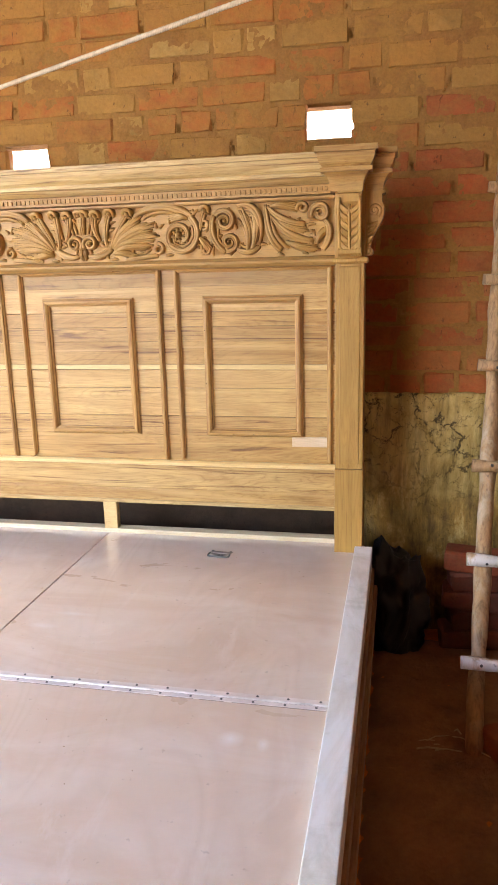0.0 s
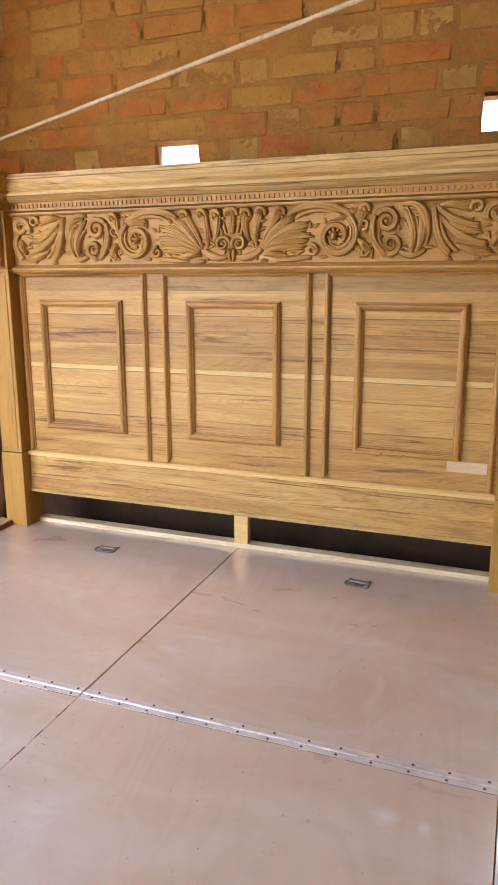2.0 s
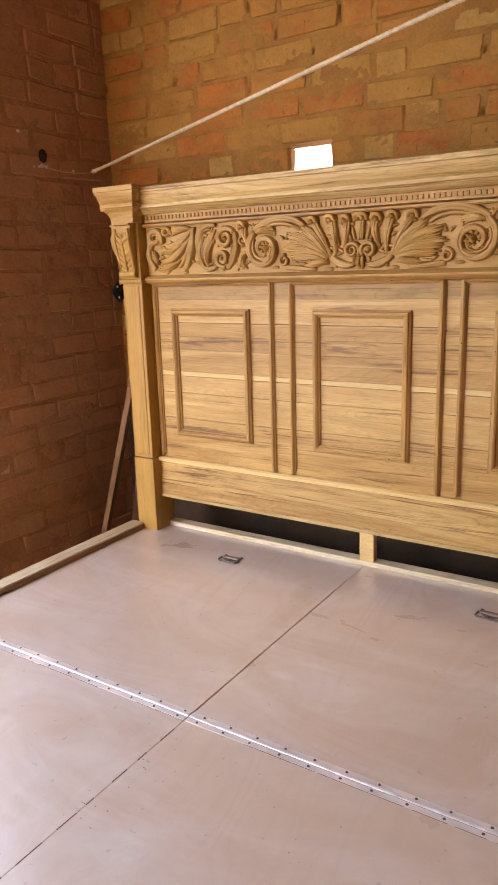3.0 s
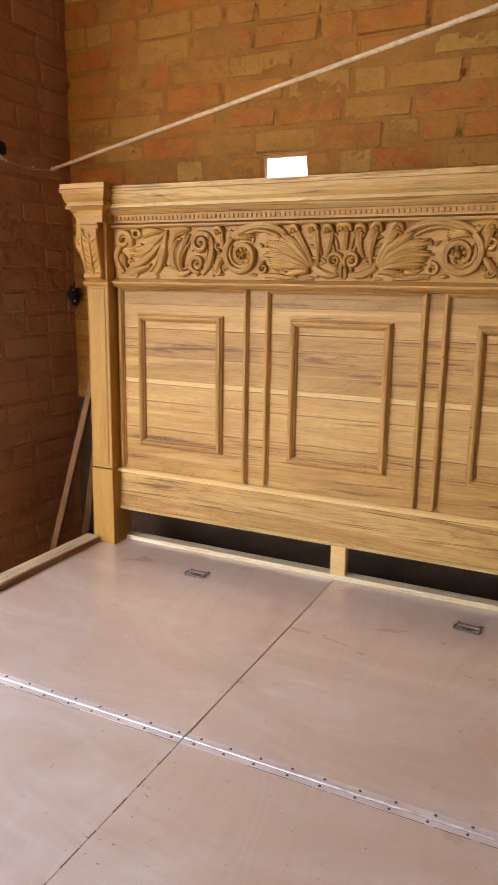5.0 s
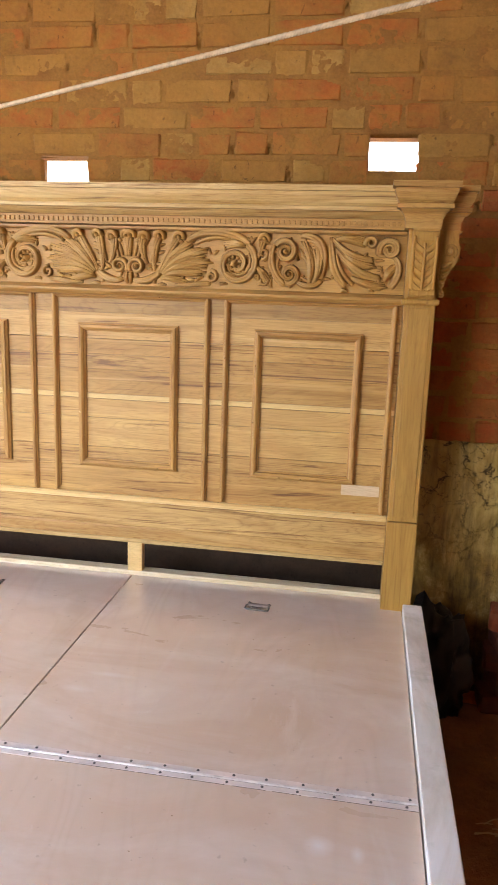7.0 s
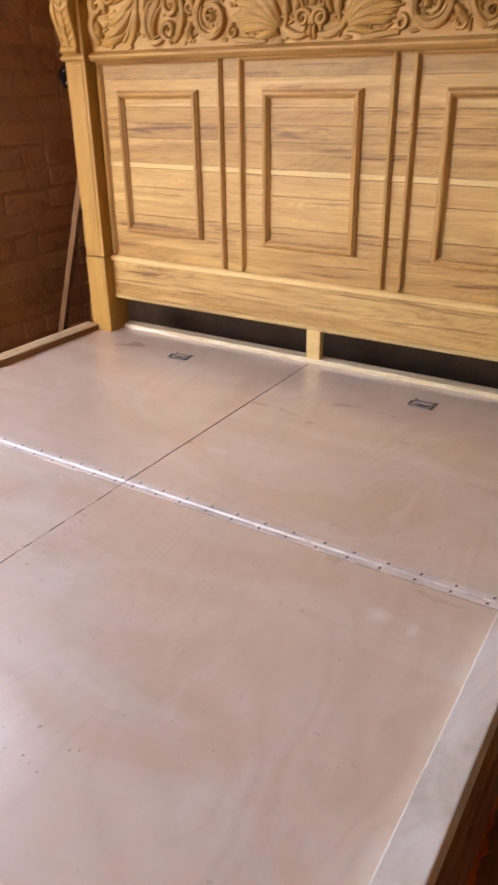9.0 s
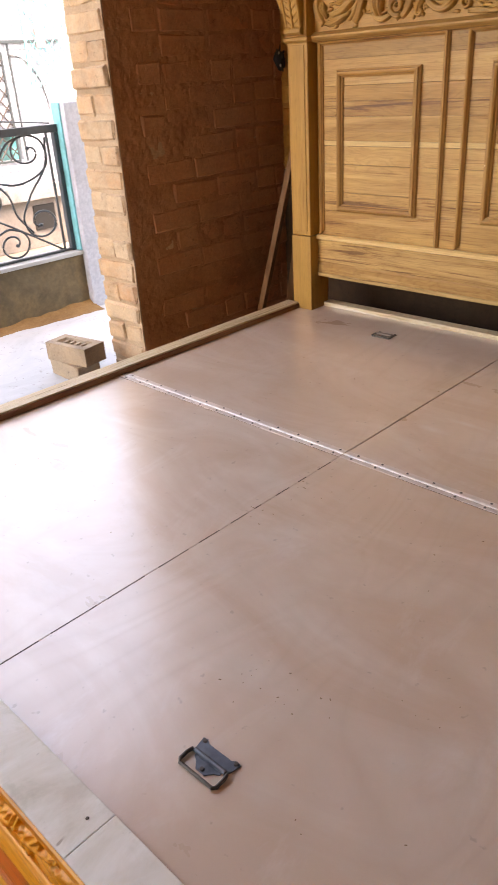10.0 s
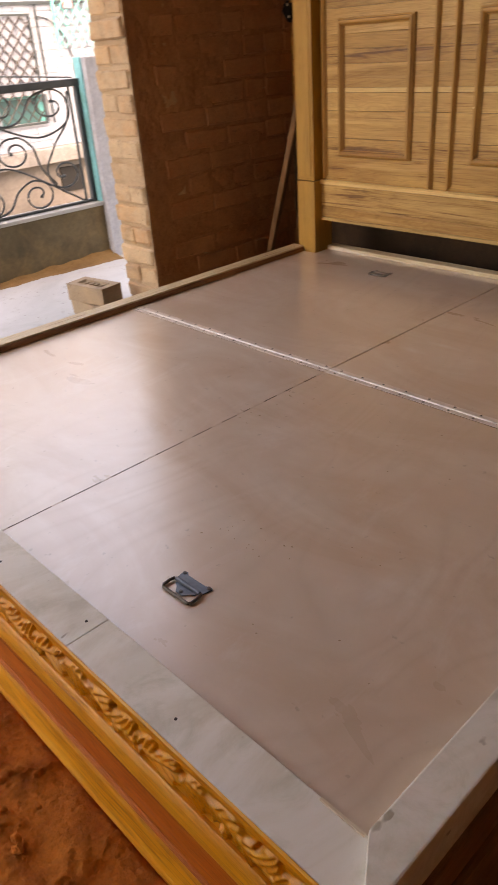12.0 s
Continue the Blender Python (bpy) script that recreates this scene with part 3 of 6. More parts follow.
def leaf(bm, root, tip, bend, width, h, place, flip=1, lobes=3):
    """An acanthus leaf: a bellied midrib and side lobes that curl off it."""
    (x0, z0), (x1, z1) = root, tip
    dx, dz = x1 - x0, z1 - z0
    ln = math.hypot(dx, dz)
    nx, nz = -dz / ln, dx / ln
    c1 = (x0 + dx * 0.3 + nx * bend, z0 + dz * 0.3 + nz * bend)
    c2 = (x0 + dx * 0.75 + nx * bend * 1.2, z0 + dz * 0.75 + nz * bend * 1.2)
    mid = bez(root, c1, c2, tip)
    ridge(bm, mid, width * 0.35, width * 0.18, h, place, flip, width * 0.35)
    for i in range(lobes):
        s = 0.28 + 0.55 * i / max(1, lobes - 1)
        px, pz = mid[int(s * (len(mid) - 1))]
        qx, qz = mid[min(len(mid) - 1, int(s * (len(mid) - 1)) + 1)]
        tl = math.hypot(qx - px, qz - pz) or 1
        tx, tz = (qx - px) / tl, (qz - pz) / tl
        for side in (-1, 1):
            reach = ln * 0.26 * (1 - 0.35 * s)
            ex, ez = px + tx * reach * 0.9 - side * tz * reach * 0.75, pz + tz * reach * 0.9 + side * tx * reach * 0.75
            ridge(bm, bez((px, pz), (px + tx * reach * 0.2 - side * tz * reach * 0.5, pz + tz * reach * 0.2 + side * tx * reach * 0.5), (ex - tx * reach * 0.3, ez - tz * reach * 0.3), (ex, ez), 7), width * 0.22, width * 0.10, h * 0.8, place, flip, width * 0.14)


def frond(bm, root, tip, bend, spread, count, place, flip=1):
    """A veined leaf blade: fine strokes that leave one root side by side and end in an uneven row."""
    (x0, z0), (x1, z1) = root, tip
    dx, dz = x1 - x0, z1 - z0
    ln = math.hypot(dx, dz)
    nx, nz = -dz / ln, dx / ln
    for i in range(count):
        s = (i + 0.5) / count - 0.5
        short = 1.0 - 0.9 * s * s - 0.06 * (i % 2)
        ex, ez = x0 + dx * short + nx * spread * s, min(1.593, z0 + dz * short + nz * spread * s)
        mx, mz = x0 + dx * 0.45 + nx * (bend + spread * 0.75 * s), z0 + dz * 0.45 + nz * (bend + spread * 0.75 * s)
        ridge(bm, bez((x0 + nx * 0.008 * s, z0 + nz * 0.008 * s), (x0 + dx * 0.2 + nx * bend * 0.7, z0 + dz * 0.2 + nz * bend * 0.7), (mx, mz), (ex, ez), 10), 0.0026, 0.0026, 0.0145 + 0.006 * (1 - 4 * s * s) + 0.002 * (i % 2), place, flip, 0.0026 + 0.10 * spread / count, False)


def curled(bm, root, bend, tip, w0, w1, place, flip, side=1):
    """A stem that swells towards a curled-over leaf head."""
    (x0, z0), (x1, z1) = root, tip
    for k, off in enumerate((-0.0075, 0.0, 0.0075)):
        ridge(bm, bez((x0 + off * 0.3, z0), (x0 + (x1 - x0) * 0.15 + bend + off * 0.6, z0 + (z1 - z0) * 0.45), (x1 - 0.004 * side + off, z1 - 0.022), (x1 + off * 1.1, z1 - 0.004), 12), w0, w1, 0.017 + 0.003 * (k == 1), place, flip, 0.001, False)
    ridge(bm, [(x1 + 0.0125 * math.cos(radians(a)) + 0.003 * side, z1 - 0.006 + 0.0115 * math.sin(radians(a))) for a in range(200, -50, -20)][:: side], 0.0070, 0.0055, 0.023, place, flip, 0.001, False)
    knob(bm, x1 + 0.003 * side, z1 - 0.007, 0.0105, 0.021, place, flip)


def frieze_strokes(bm, place, flip):
    """Half of the frieze, from its middle outwards: eyes, curled leaves, broad acanthus, ring scrolls and trailing plumes."""
    # eye spiral and the tongue under it
    ridge(bm, spiral(0.028, 1.492, 0.026, 0.006, 215, -1.6, 30), 0.0062, 0.004, 0.021, place, flip, 0, False)
    knob(bm, 0.028, 1.492, 0.009, 0.023, place, flip)
    ridge(bm, bez((0.006, 1.474), (0.008, 1.456), (0.010, 1.448), (0.002, 1.438)), 0.005, 0.003, 0.017, place, flip, 0.002)
    ridge(bm, bez((0.016, 1.452), (0.045, 1.442), (0.075, 1.452), (0.100, 1.476)), 0.004, 0.008, 0.017, place, flip, 0.004)
    # leaves with curled heads over the eyes
    curled(bm, (0.004, 1.522), 0.0, (0.004, 1.592), 0.0026, 0.004, place, flip)
    curled(bm, (0.060, 1.500), -0.018, (0.048, 1.588), 0.0030, 0.0042, place, flip)
    curled(bm, (0.086, 1.478), -0.010, (0.098, 1.592), 0.0030, 0.0044, place, flip)
    curled(bm, (0.100, 1.474), 0.006, (0.160, 1.590), 0.0030, 0.0042, place, flip)
    for dx, dz in ((0.030, 1.540), (0.020, 1.552), (0.072, 1.535)):
        ridge(bm, bez((dx, dz - 0.028), (dx + 0.004, dz - 0.012), (dx + 0.006, dz), (dx + 0.012, dz + 0.012), 7), 0.0035, 0.0018, 0.013, place, flip, 0.0015, False)
    # broad acanthus sweeping outwards, upper and lower blades
    frond(bm, (0.106, 1.476), (0.212, 1.578), 0.012, 0.034, 6, place, flip)
    frond(bm, (0.110, 1.474), (0.262, 1.550), 0.020, 0.040, 7, place, flip)
    frond(bm, (0.112, 1.470), (0.270, 1.512), 0.018, 0.034, 6, place, flip)
    frond(bm, (0.112, 1.464), (0.248, 1.480), 0.012, 0.026, 5, place, flip)
    frond(bm, (0.108, 1.458), (0.196, 1.448), 0.006, 0.020, 4, place, flip)
    ridge(bm, spiral(0.266, 1.468, 0.019, 0.005, 100, -1.35, 20), 0.0052, 0.003, 0.018, place, flip, 0, False)
    ridge(bm, bez((0.150, 1.440), (0.19, 1.438), (0.22, 1.446), (0.262, 1.447)), 0.003, 0.006, 0.013, place, flip, 0.002)
    # great C-scroll with a flower in it
    ridge(bm, bez((0.190, 1.572), (0.235, 1.612), (0.330, 1.612), (0.385, 1.560), 20), 0.006, 0.0095, 0.021, place, flip, 0.004)
    ridge(bm, bez((0.215, 1.562), (0.250, 1.590), (0.320, 1.594), (0.362, 1.556), 16), 0.003, 0.004, 0.016, place, flip, 0.002, False)
    ridge(bm, spiral(0.342, 1.508, 0.066, 0.016, 58, -1.45, 36), 0.0090, 0.005, 0.021, place, flip, 0.001)
    ridge(bm, spiral(0.342, 1.508, 0.049, 0.016, 40, -0.8, 20), 0.0034, 0.003, 0.016, place, flip, 0.001, False)
    knob(bm, 0.336, 1.510, 0.012, 0.022, place, flip)
    for a in range(0, 360, 45):
        r = radians(a + 12)
        ridge(bm, [(0.336 + q * math.cos(r), 1.510 + q * math.sin(r)) for q in (0.012, 0.018, 0.024, 0.029)], 0.0035, 0.0020, 0.014, place, flip, 0.002, False)
    frond(bm, (0.372, 1.560), (0.300, 1.566), -0.010, 0.030, 5, place, flip)
    frond(bm, (0.300, 1.490), (0.372, 1.456), -0.010, 0.024, 4, place, flip)
    # small leaves and curls between the scrolls
    curled(bm, (0.408, 1.520), 0.006, (0.424, 1.590), 0.0026, 0.0038, place, flip)
    ridge(bm, spiral(0.424, 1.540, 0.017, 0.005, 250, 1.2, 16), 0.0048, 0.003, 0.017, place, flip, 0, False)
    frond(bm, (0.405, 1.500), (0.448, 1.447), 0.006, 0.026, 4, place, flip)
    ridge(bm, spiral(0.428, 1.459, 0.014, 0.004, 40, -1.2, 14), 0.0045, 0.003, 0.016, place, flip, 0, False)
    # S-pair of spirals
    ridge(bm, spiral(0.492, 1.548, 0.036, 0.007, 150, -1.6, 30), 0.0075, 0.0045, 0.022, place, flip, 0.001)
    knob(bm, 0.492, 1.548, 0.009, 0.022, place, flip)
    ridge(bm, bez((0.458, 1.566), (0.440, 1.530), (0.450, 1.480), (0.492, 1.450), 16), 0.0055, 0.0070, 0.020, place, flip, 0.003)
    ridge(bm, bez((0.474, 1.535), (0.462, 1.505), (0.470, 1.480), (0.496, 1.466), 12), 0.003, 0.003, 0.015, place, flip, 0.001, False)
    ridge(bm, spiral(0.506, 1.482, 0.030, 0.006, 250, 1.55, 26), 0.0070, 0.004, 0.021, place, flip, 0.001)
    knob(bm, 0.506, 1.482, 0.008, 0.021, place, flip)
    # plume of long strokes
    frond(bm, (0.560, 1.446), (0.545, 1.588), -0.028, 0.034, 6, place, flip)
    frond(bm, (0.575, 1.450), (0.590, 1.590), -0.022, 0.034, 6, place, flip)
    ridge(bm, bez((0.535, 1.592), (0.590, 1.606), (0.625, 1.560), (0.600, 1.470), 18), 0.005, 0.0075, 0.021, place, flip, 0.004)
    ridge(bm, bez((0.556, 1.580), (0.595, 1.585), (0.612, 1.545), (0.592, 1.482), 16), 0.003, 0.004, 0.016, place, flip, 0.002, False)
    ridge(bm, bez((0.530, 1.462), (0.552, 1.444), (0.582, 1.444), (0.604, 1.468), 10), 0.005, 0.006, 0.018, place, flip, 0.003)
    ridge(bm, bez((0.540, 1.476), (0.556, 1.460), (0.578, 1.460), (0.594, 1.480), 8), 0.003, 0.003, 0.014, place, flip, 0.001, False)
    # hanging leaf, then the long diagonal
    ridge(bm, bez((0.626, 1.592), (0.630, 1.530), (0.640, 1.480), (0.676, 1.452), 16), 0.0045, 0.0085, 0.021, place, flip, 0.004)
    ridge(bm, bez((0.642, 1.560), (0.648, 1.515), (0.662, 1.480), (0.700, 1.458), 14), 0.003, 0.005, 0.017, place, flip, 0.002, False)
    ridge(bm, bez((0.630, 1.588), (0.668, 1.546), (0.706, 1.530), (0.752, 1.530), 16), 0.004, 0.007, 0.020, place, flip, 0.004)
    ridge(bm, bez((0.640, 1.560), (0.680, 1.510), (0.720, 1.480), (0.775, 1.478), 16), 0.003, 0.008, 0.019, place, flip, 0.005)
    frond(bm, (0.640, 1.585), (0.742, 1.578), 0.010, 0.030, 5, place, flip)
    frond(bm, (0.665, 1.545), (0.765, 1.508), -0.012, 0.026, 5, place, flip)
    frond(bm, (0.690, 1.478), (0.800, 1.450), -0.008, 0.026, 5, place, flip)
    ridge(bm, spiral(0.745, 1.578, 0.019, 0.005, 200, -1.3, 18), 0.0060, 0.0035, 0.020, place, flip, 0, False)
    # closing curl in the corner
    ridge(bm, spiral(0.800, 1.560, 0.034, 0.009, 205, -1.15, 26), 0.0085, 0.0055, 0.022, place, flip, 0.001)
    ridge(bm, spiral(0.800, 1.560, 0.019, 0.005, 205, -0.9, 16), 0.0040, 0.003, 0.018, place, flip, 0, False)
    ridge(bm, bez((0.812, 1.540), (0.838, 1.520), (0.832, 1.480), (0.806, 1.452), 14), 0.005, 0.008, 0.019, place, flip, 0.003)
    frond(bm, (0.790, 1.470), (0.826, 1.520), 0.008, 0.030, 4, place, flip)
    # shallow gouged leaves over the ground
    seed = random.Random(61)
    for k in range(110):
        x, z, a = seed.uniform(0.015, 0.81), seed.uniform(1.437, 1.575), seed.uniform(-0.5, 1.9)
        ln = seed.uniform(0.016, 0.032)
        c, t = math.cos(a) * ln, math.sin(a) * ln
        e = min(1.590, max(1.434, z + t))
        ridge(bm, bez((x, z), (x + 0.3 * c - 0.2 * t, z + 0.3 * (e - z) + 0.1 * c), (x + 0.7 * c - 0.15 * t, min(1.590, z + 0.7 * (e - z) + 0.1 * c)), (x + c, e), 6), 0.0035, 0.0016, 0.010, place, flip, 0.0020, False)


frieze = part("frieze_board", cuboid(-0.848, 0.848, -0.007, 0.022, 1.412, 1.634, 0.002), WOOD_CARVED, bed, "carved frieze board")
bm = bmesh.new()
FRIEZE = lambda x, z, d: Vector((x, -0.006 - 1.25 * d, z))
for flip in (1, -1):
    frieze_strokes(bm, FRIEZE, flip)
part("frieze_carving", bm, WOOD_CARVED, frieze, "deep acanthus scroll carving", True)
part("ledge", extrude(bmesh.new(), [(0.0, 1.399), (-0.020, 1.402), (-0.030, 1.41), (-0.034, 1.415), (-0.034, 1.42), (-0.026, 1.424), (-0.010, 1.432), (0.0, 1.432)], -0.846, 0.846, ALONG_X), WOOD_X, frieze)
part("upper_bead", extrude(bmesh.new(), [(0.0, 1.6), (-0.022, 1.6), (-0.028, 1.604), (-0.028, 1.61), (-0.020, 1.614), (0.0, 1.616)], -0.846, 0.846, ALONG_X), WOOD_X, frieze)
part("dentil_band", cuboid(-0.846, 0.846, -0.026, 0.0, 1.616, 1.644, 0.001), WOOD_CARVED, frieze)
tooth = mesh_of(cuboid(-0.0048, 0.0048, -0.001, 0.006, -0.0065, 0.0065, 0.0014), "dentil", WOOD_CARVED)
for i in range(105):
    d = new("dentil", tooth)
    d.parent = frieze
    d.location = Vector((-0.838 + i * 0.0161, -0.0305, 1.630)) - root_place(frieze)


# cornice: a moulding that breaks forward and round over each post
def cornice_profile(front, top, depth):
    f = front
    return [(depth, top), (f, top), (f, top - 0.015), (f + 0.007, top - 0.0165), (f + 0.009, top - 0.030), (f + 0.014, top - 0.044), (f + 0.022, top - 0.055), (f + 0.014, top - 0.0565), (f + 0.014, top - 0.067), (f + 0.026, top - 0.068), (f + 0.036, top - 0.077), (f + 0.050, top - 0.086), (depth, top - 0.086)]


part("cornice", extrude(bmesh.new(), cornice_profile(-0.085, 1.73, 0.06), -0.832, 0.832, ALONG_X), WOOD_PALE, bed, "long pale moulded teak cornice with knots")


def stepped_cap(x0, x1, y0, y1, steps):
    """A capital: rings that step in from a wide top to the post below."""
    bm = bmesh.new()
    rings = []
    for z, o in steps:
        rings.append([bm.verts.new(p) for p in ((x0 - o, y0 - o, z), (x1 + o, y0 - o, z), (x1 + o, y1, z), (x0 - o, y1, z))])
    for a, b in zip(rings, rings[1:]):
        for k in range(4):
            bm.faces.new((a[k], a[(k + 1) % 4], b[(k + 1) % 4], b[k]))
    bm.faces.new(rings[0])
    bm.faces.new(rings[-1][::-1])
    return bm


def corbel_profile(depth):
    """Side view of an S-shaped bracket: (reach, height)."""
    out = [(0, 1.427), (0.016, 1.427), (0.022, 1.434), (0.020, 1.444), (0.014, 1.452)]
    for i in range(11):
        s = i / 10
        out.append((0.014 + (depth - 0.014) * (0.5 - 0.5 * math.cos(math.pi * s)) , 1.456 + 0.100 * s))
    out += [(depth + 0.001, 1.567), (depth - 0.004, 1.58), (depth - 0.006, 1.585), (depth - 0.006, 1.608), (depth + 0.002, 1.61), (depth + 0.002, 1.616), (0, 1.616)]
    return out


CAP = [(1.738, 0.042), (1.722, 0.042), (1.7205, 0.036), (1.708, 0.034), (1.692, 0.028), (1.681, 0.020), (1.680, 0.027), (1.668, 0.027), (1.667, 0.019), (1.655, 0.008), (1.640, 0.001), (1.616, 0.0)]
for s in (-1, 1):
    a, b = sorted((s * 0.848, s * 0.942))
    post = part("post", cuboid(a, b, -0.05, 0.06, 0.0, 0.741, 0.003), WOOD_Z, bed, "square teak headboard post with a carved capital")
    part("shaft", cuboid(a + 0.002, b - 0.002, -0.047, 0.058, 0.744, 1.414, 0.003), WOOD_Z, post)
    part("shaft_panel", cuboid(a + 0.015, b - 0.015, -0.0505, -0.046, 0.760, 1.396, 0.002), WOOD_Z, post)
    part("block", cuboid(a, b, -0.052, 0.06, 1.414, 1.637, 0.003), WOOD_Z, post)
    part("necking", stepped_cap(a, b, -0.052, 0.06, [(1.422, 0.003), (1.418, 0.007), (1.41, 0.007), (1.404, 0.002)]), WOOD_Z, post)
    # front bracket with acanthus, side bracket seen in profile
    mid = (a + b) / 2
    part("front_bracket", extrude(bmesh.new(), [(-0.052 - u, v) for u, v in corbel_profile(0.034)], mid - 0.036, mid + 0.036, ALONG_X), WOOD_Z, post)
    out = s * 0.942
    part("side_bracket", extrude(bmesh.new(), [(out + s * u, v) for u, v in corbel_profile(0.054)], -0.035, 0.035, ALONG_Y), WOOD_Z, post)
    bm = bmesh.new()
    front = lambda x, z, d: Vector((mid + x, -0.052 - 0.012 - 0.022 * min(1, max(0, (z - 1.456) / 0.1)) - d, z))
    for flip in (1, -1):
        for k in range(6):
            z = 1.444 + 0.022 * k
            ridge(bm, bez((0.002, z), (0.012, z + 0.006), (0.026, z + 0.012), (0.031, z + 0.030), 8), 0.0055, 0.003, 0.006 + 0.001 * s, front, flip, 0.002)
        ridge(bm, bez((0.030, 1.597), (0.033, 1.552), (0.033, 1.492), (0.028, 1.434), 10), 0.003, 0.004, 0.010, front, flip, 0.001, False)
        for k in range(3):
            ridge(bm, bez((0.006 + 0.009 * k, 1.429), (0.006 + 0.009 * k, 1.437), (0.007 + 0.010 * k, 1.444), (0.007 + 0.010 * k, 1.452), 6), 0.004, 0.003, 0.011, front, flip, 0.001, False)
    ridge(bm, [(0, 1.432 + 0.0145 * i) for i in range(11)], 0.003, 0.003, 0.013, front, 1, 0.001, False)
    part("acanthus", bm, WOOD_Z, post, "small carved acanthus leaf", True)
    bm = bmesh.new()
    side = lambda x, z, d: Vector((out + s * x, -0.035 - d, z))
    ridge(bm, spiral(0.026, 1.56, 0.020, 0.005, -60, 1.4, 20), 0.004, 0.003, 0.005, side, 1, 0, False)
    ridge(bm, spiral(0.012, 1.439, 0.008, 0.003, 90, 1.2, 12), 0.003, 0.002, 0.005, side, 1, 0, False)
    for k in range(5):
        ridge(bm, bez((0.006, 1.458 + 0.014 * k), (0.012, 1.462 + 0.014 * k), (0.014 + 0.004 * k, 1.466 + 0.014 * k), (0.016 + 0.005 * k, 1.472 + 0.014 * k), 5), 0.004, 0.002, 0.004, side, 1, 0.001, False)
    part("volute", bm, WOOD_Z, post, "carved scroll on the bracket side", True)
    # capital over post: front part stands forward, side part is set back
    ca, cb = sorted((s * 0.836, s * 0.935))
    part("capital", stepped_cap(ca, cb, -0.088, 0.06, CAP), WOOD_X, post, "moulded capital over the post")
    ea, eb = sorted((s * 0.93, s * 0.992))
    part("return_capital", stepped_cap(ea, eb, -0.030, 0.06, [(z - 0.003, o * 0.95) for z, o in CAP]), WOOD_X, post)

# side rails
RAIL_TOP = 0.474
for s in (-1, 1):
    a, b = sorted((s * 0.917, s * 0.976))
    bm = cuboid(a, b, -2.0, -0.046, 0.40, RAIL_TOP, 0.003)
    for v in bm.verts:
        if v.co.y < -1.9:
            v.co.y += -1.9515 + 2.0 - 0.0835 * min(1.0, max(0.0, (abs(v.co.x) - 0.917) / 0.048))
    side_rail = part("side_rail", bm, PALE if s > 0 else SAP_Y, bed, "pale planed rail, dusty on top" if s > 0 else "pale yellow planed side rail")
    c, d = sorted((s * 0.930, s * 0.984))
    part("apron", cuboid(c, d, -1.96, -0.046, 0.10, 0.399, 0.004), WOOD_RED_Y, side_rail, "brown teak side apron")
    e, f = sorted((s * 0.96, s * 0.996))
    part("apron_moulding", cuboid(e, f, -1.96, -0.05, 0.30, 0.34, 0.008), WOOD_RED_Y, side_rail)

# Thin added strip; its brown stands for the shade on the rail's inner face.
part("inner_batten", cuboid(-0.9168, -0.9135, -1.948, -0.05, DECK_Z + 0.0006, 0.4685, 0.0006), WOOD_RED_Y, bed, "thin brown strip that darkens the shaded inner face of the side rail")
NAIL = solid("dark_iron_nail", (0.07, 0.055, 0.045), 0.6, 0.5)
# foot board: pale top mitred to the side rails, carved band, red hollow, yellow base moulding
foot = part("footboard", cuboid(-0.965, 0.965, -2.022, -1.962, 0.0, 0.434, 0.002), WOOD_RED, bed, "polished teak footboard with a carved band")


def mitred_board(x0, x1, end):
    """A flat top board whose one end is cut on the skew where the side rail meets it."""
    bm = bmesh.new()
    inner, outer, skew = FOOT_Y, -2.0305, 0.052
    ring = {"": ((x0, inner), (x1, inner), (x1, outer), (x0, outer)), "r": ((x0, inner), (x1, inner), (x1 + skew, outer), (x0, outer)), "l": ((x0, inner), (x1, inner), (x1, outer), (x0 - skew, outer))}[end]
    low, high = ([bm.verts.new((x, y, z)) for x, y in ring] for z in (0.434, 0.457))
    for k in range(4):
        bm.faces.new((low[k], low[(k + 1) % 4], high[(k + 1) % 4], high[k]))
    bm.faces.new(low[::-1])
    bm.faces.new(high)
    bmesh.ops.bevel(bm, geom=list(bm.edges), offset=0.0015, segments=2, affect="EDGES", profile=0.6)
    return bm


part("top_board", mitred_board(-0.922, 0.3815, "l"), PALE, foot, "pale planed top board")
part("top_board", mitred_board(0.3825, 0.922, "r"), PALE, foot, "pale planed top board")
part("splinter_chip", cuboid(0.845, 0.913, -1.956, -1.951, 0.4572, 0.4605, 0.001), SAP, foot, "raised pale sliver along the board edge")
for x, y in ((0.358, -1.978), (0.10, -2.0), (0.62, -2.0), (-0.70, -1.995)):
    bm = bmesh.new()
    bmesh.ops.create_cone(bm, cap_ends=True, segments=8, radius1=0.0028, radius2=0.0020, depth=0.0014, matrix=Matrix.Translation((x, y, 0.4575)))
    part("nail_head", bm, NAIL, foot, "dark nail head")
part("bead_top", extrude(bmesh.new(), [(-2.02, 0.437), (-2.032, 0.437), (-2.0355, 0.441), (-2.0355, 0.448), (-2.0345, 0.4535), (-2.0310, 0.4560), (-2.0310, 0.437)], -0.968, 0.968, ALONG_X), WOOD_FOOT, foot, "yellow rounded bead")
part("carved_band", extrude(bmesh.new(), [(-2.012, 0.366), (-2.0220, 0.366), (-2.0160, 0.438), (-2.012, 0.438)], -0.968, 0.968, ALONG_X), WOOD_FOOT, foot)
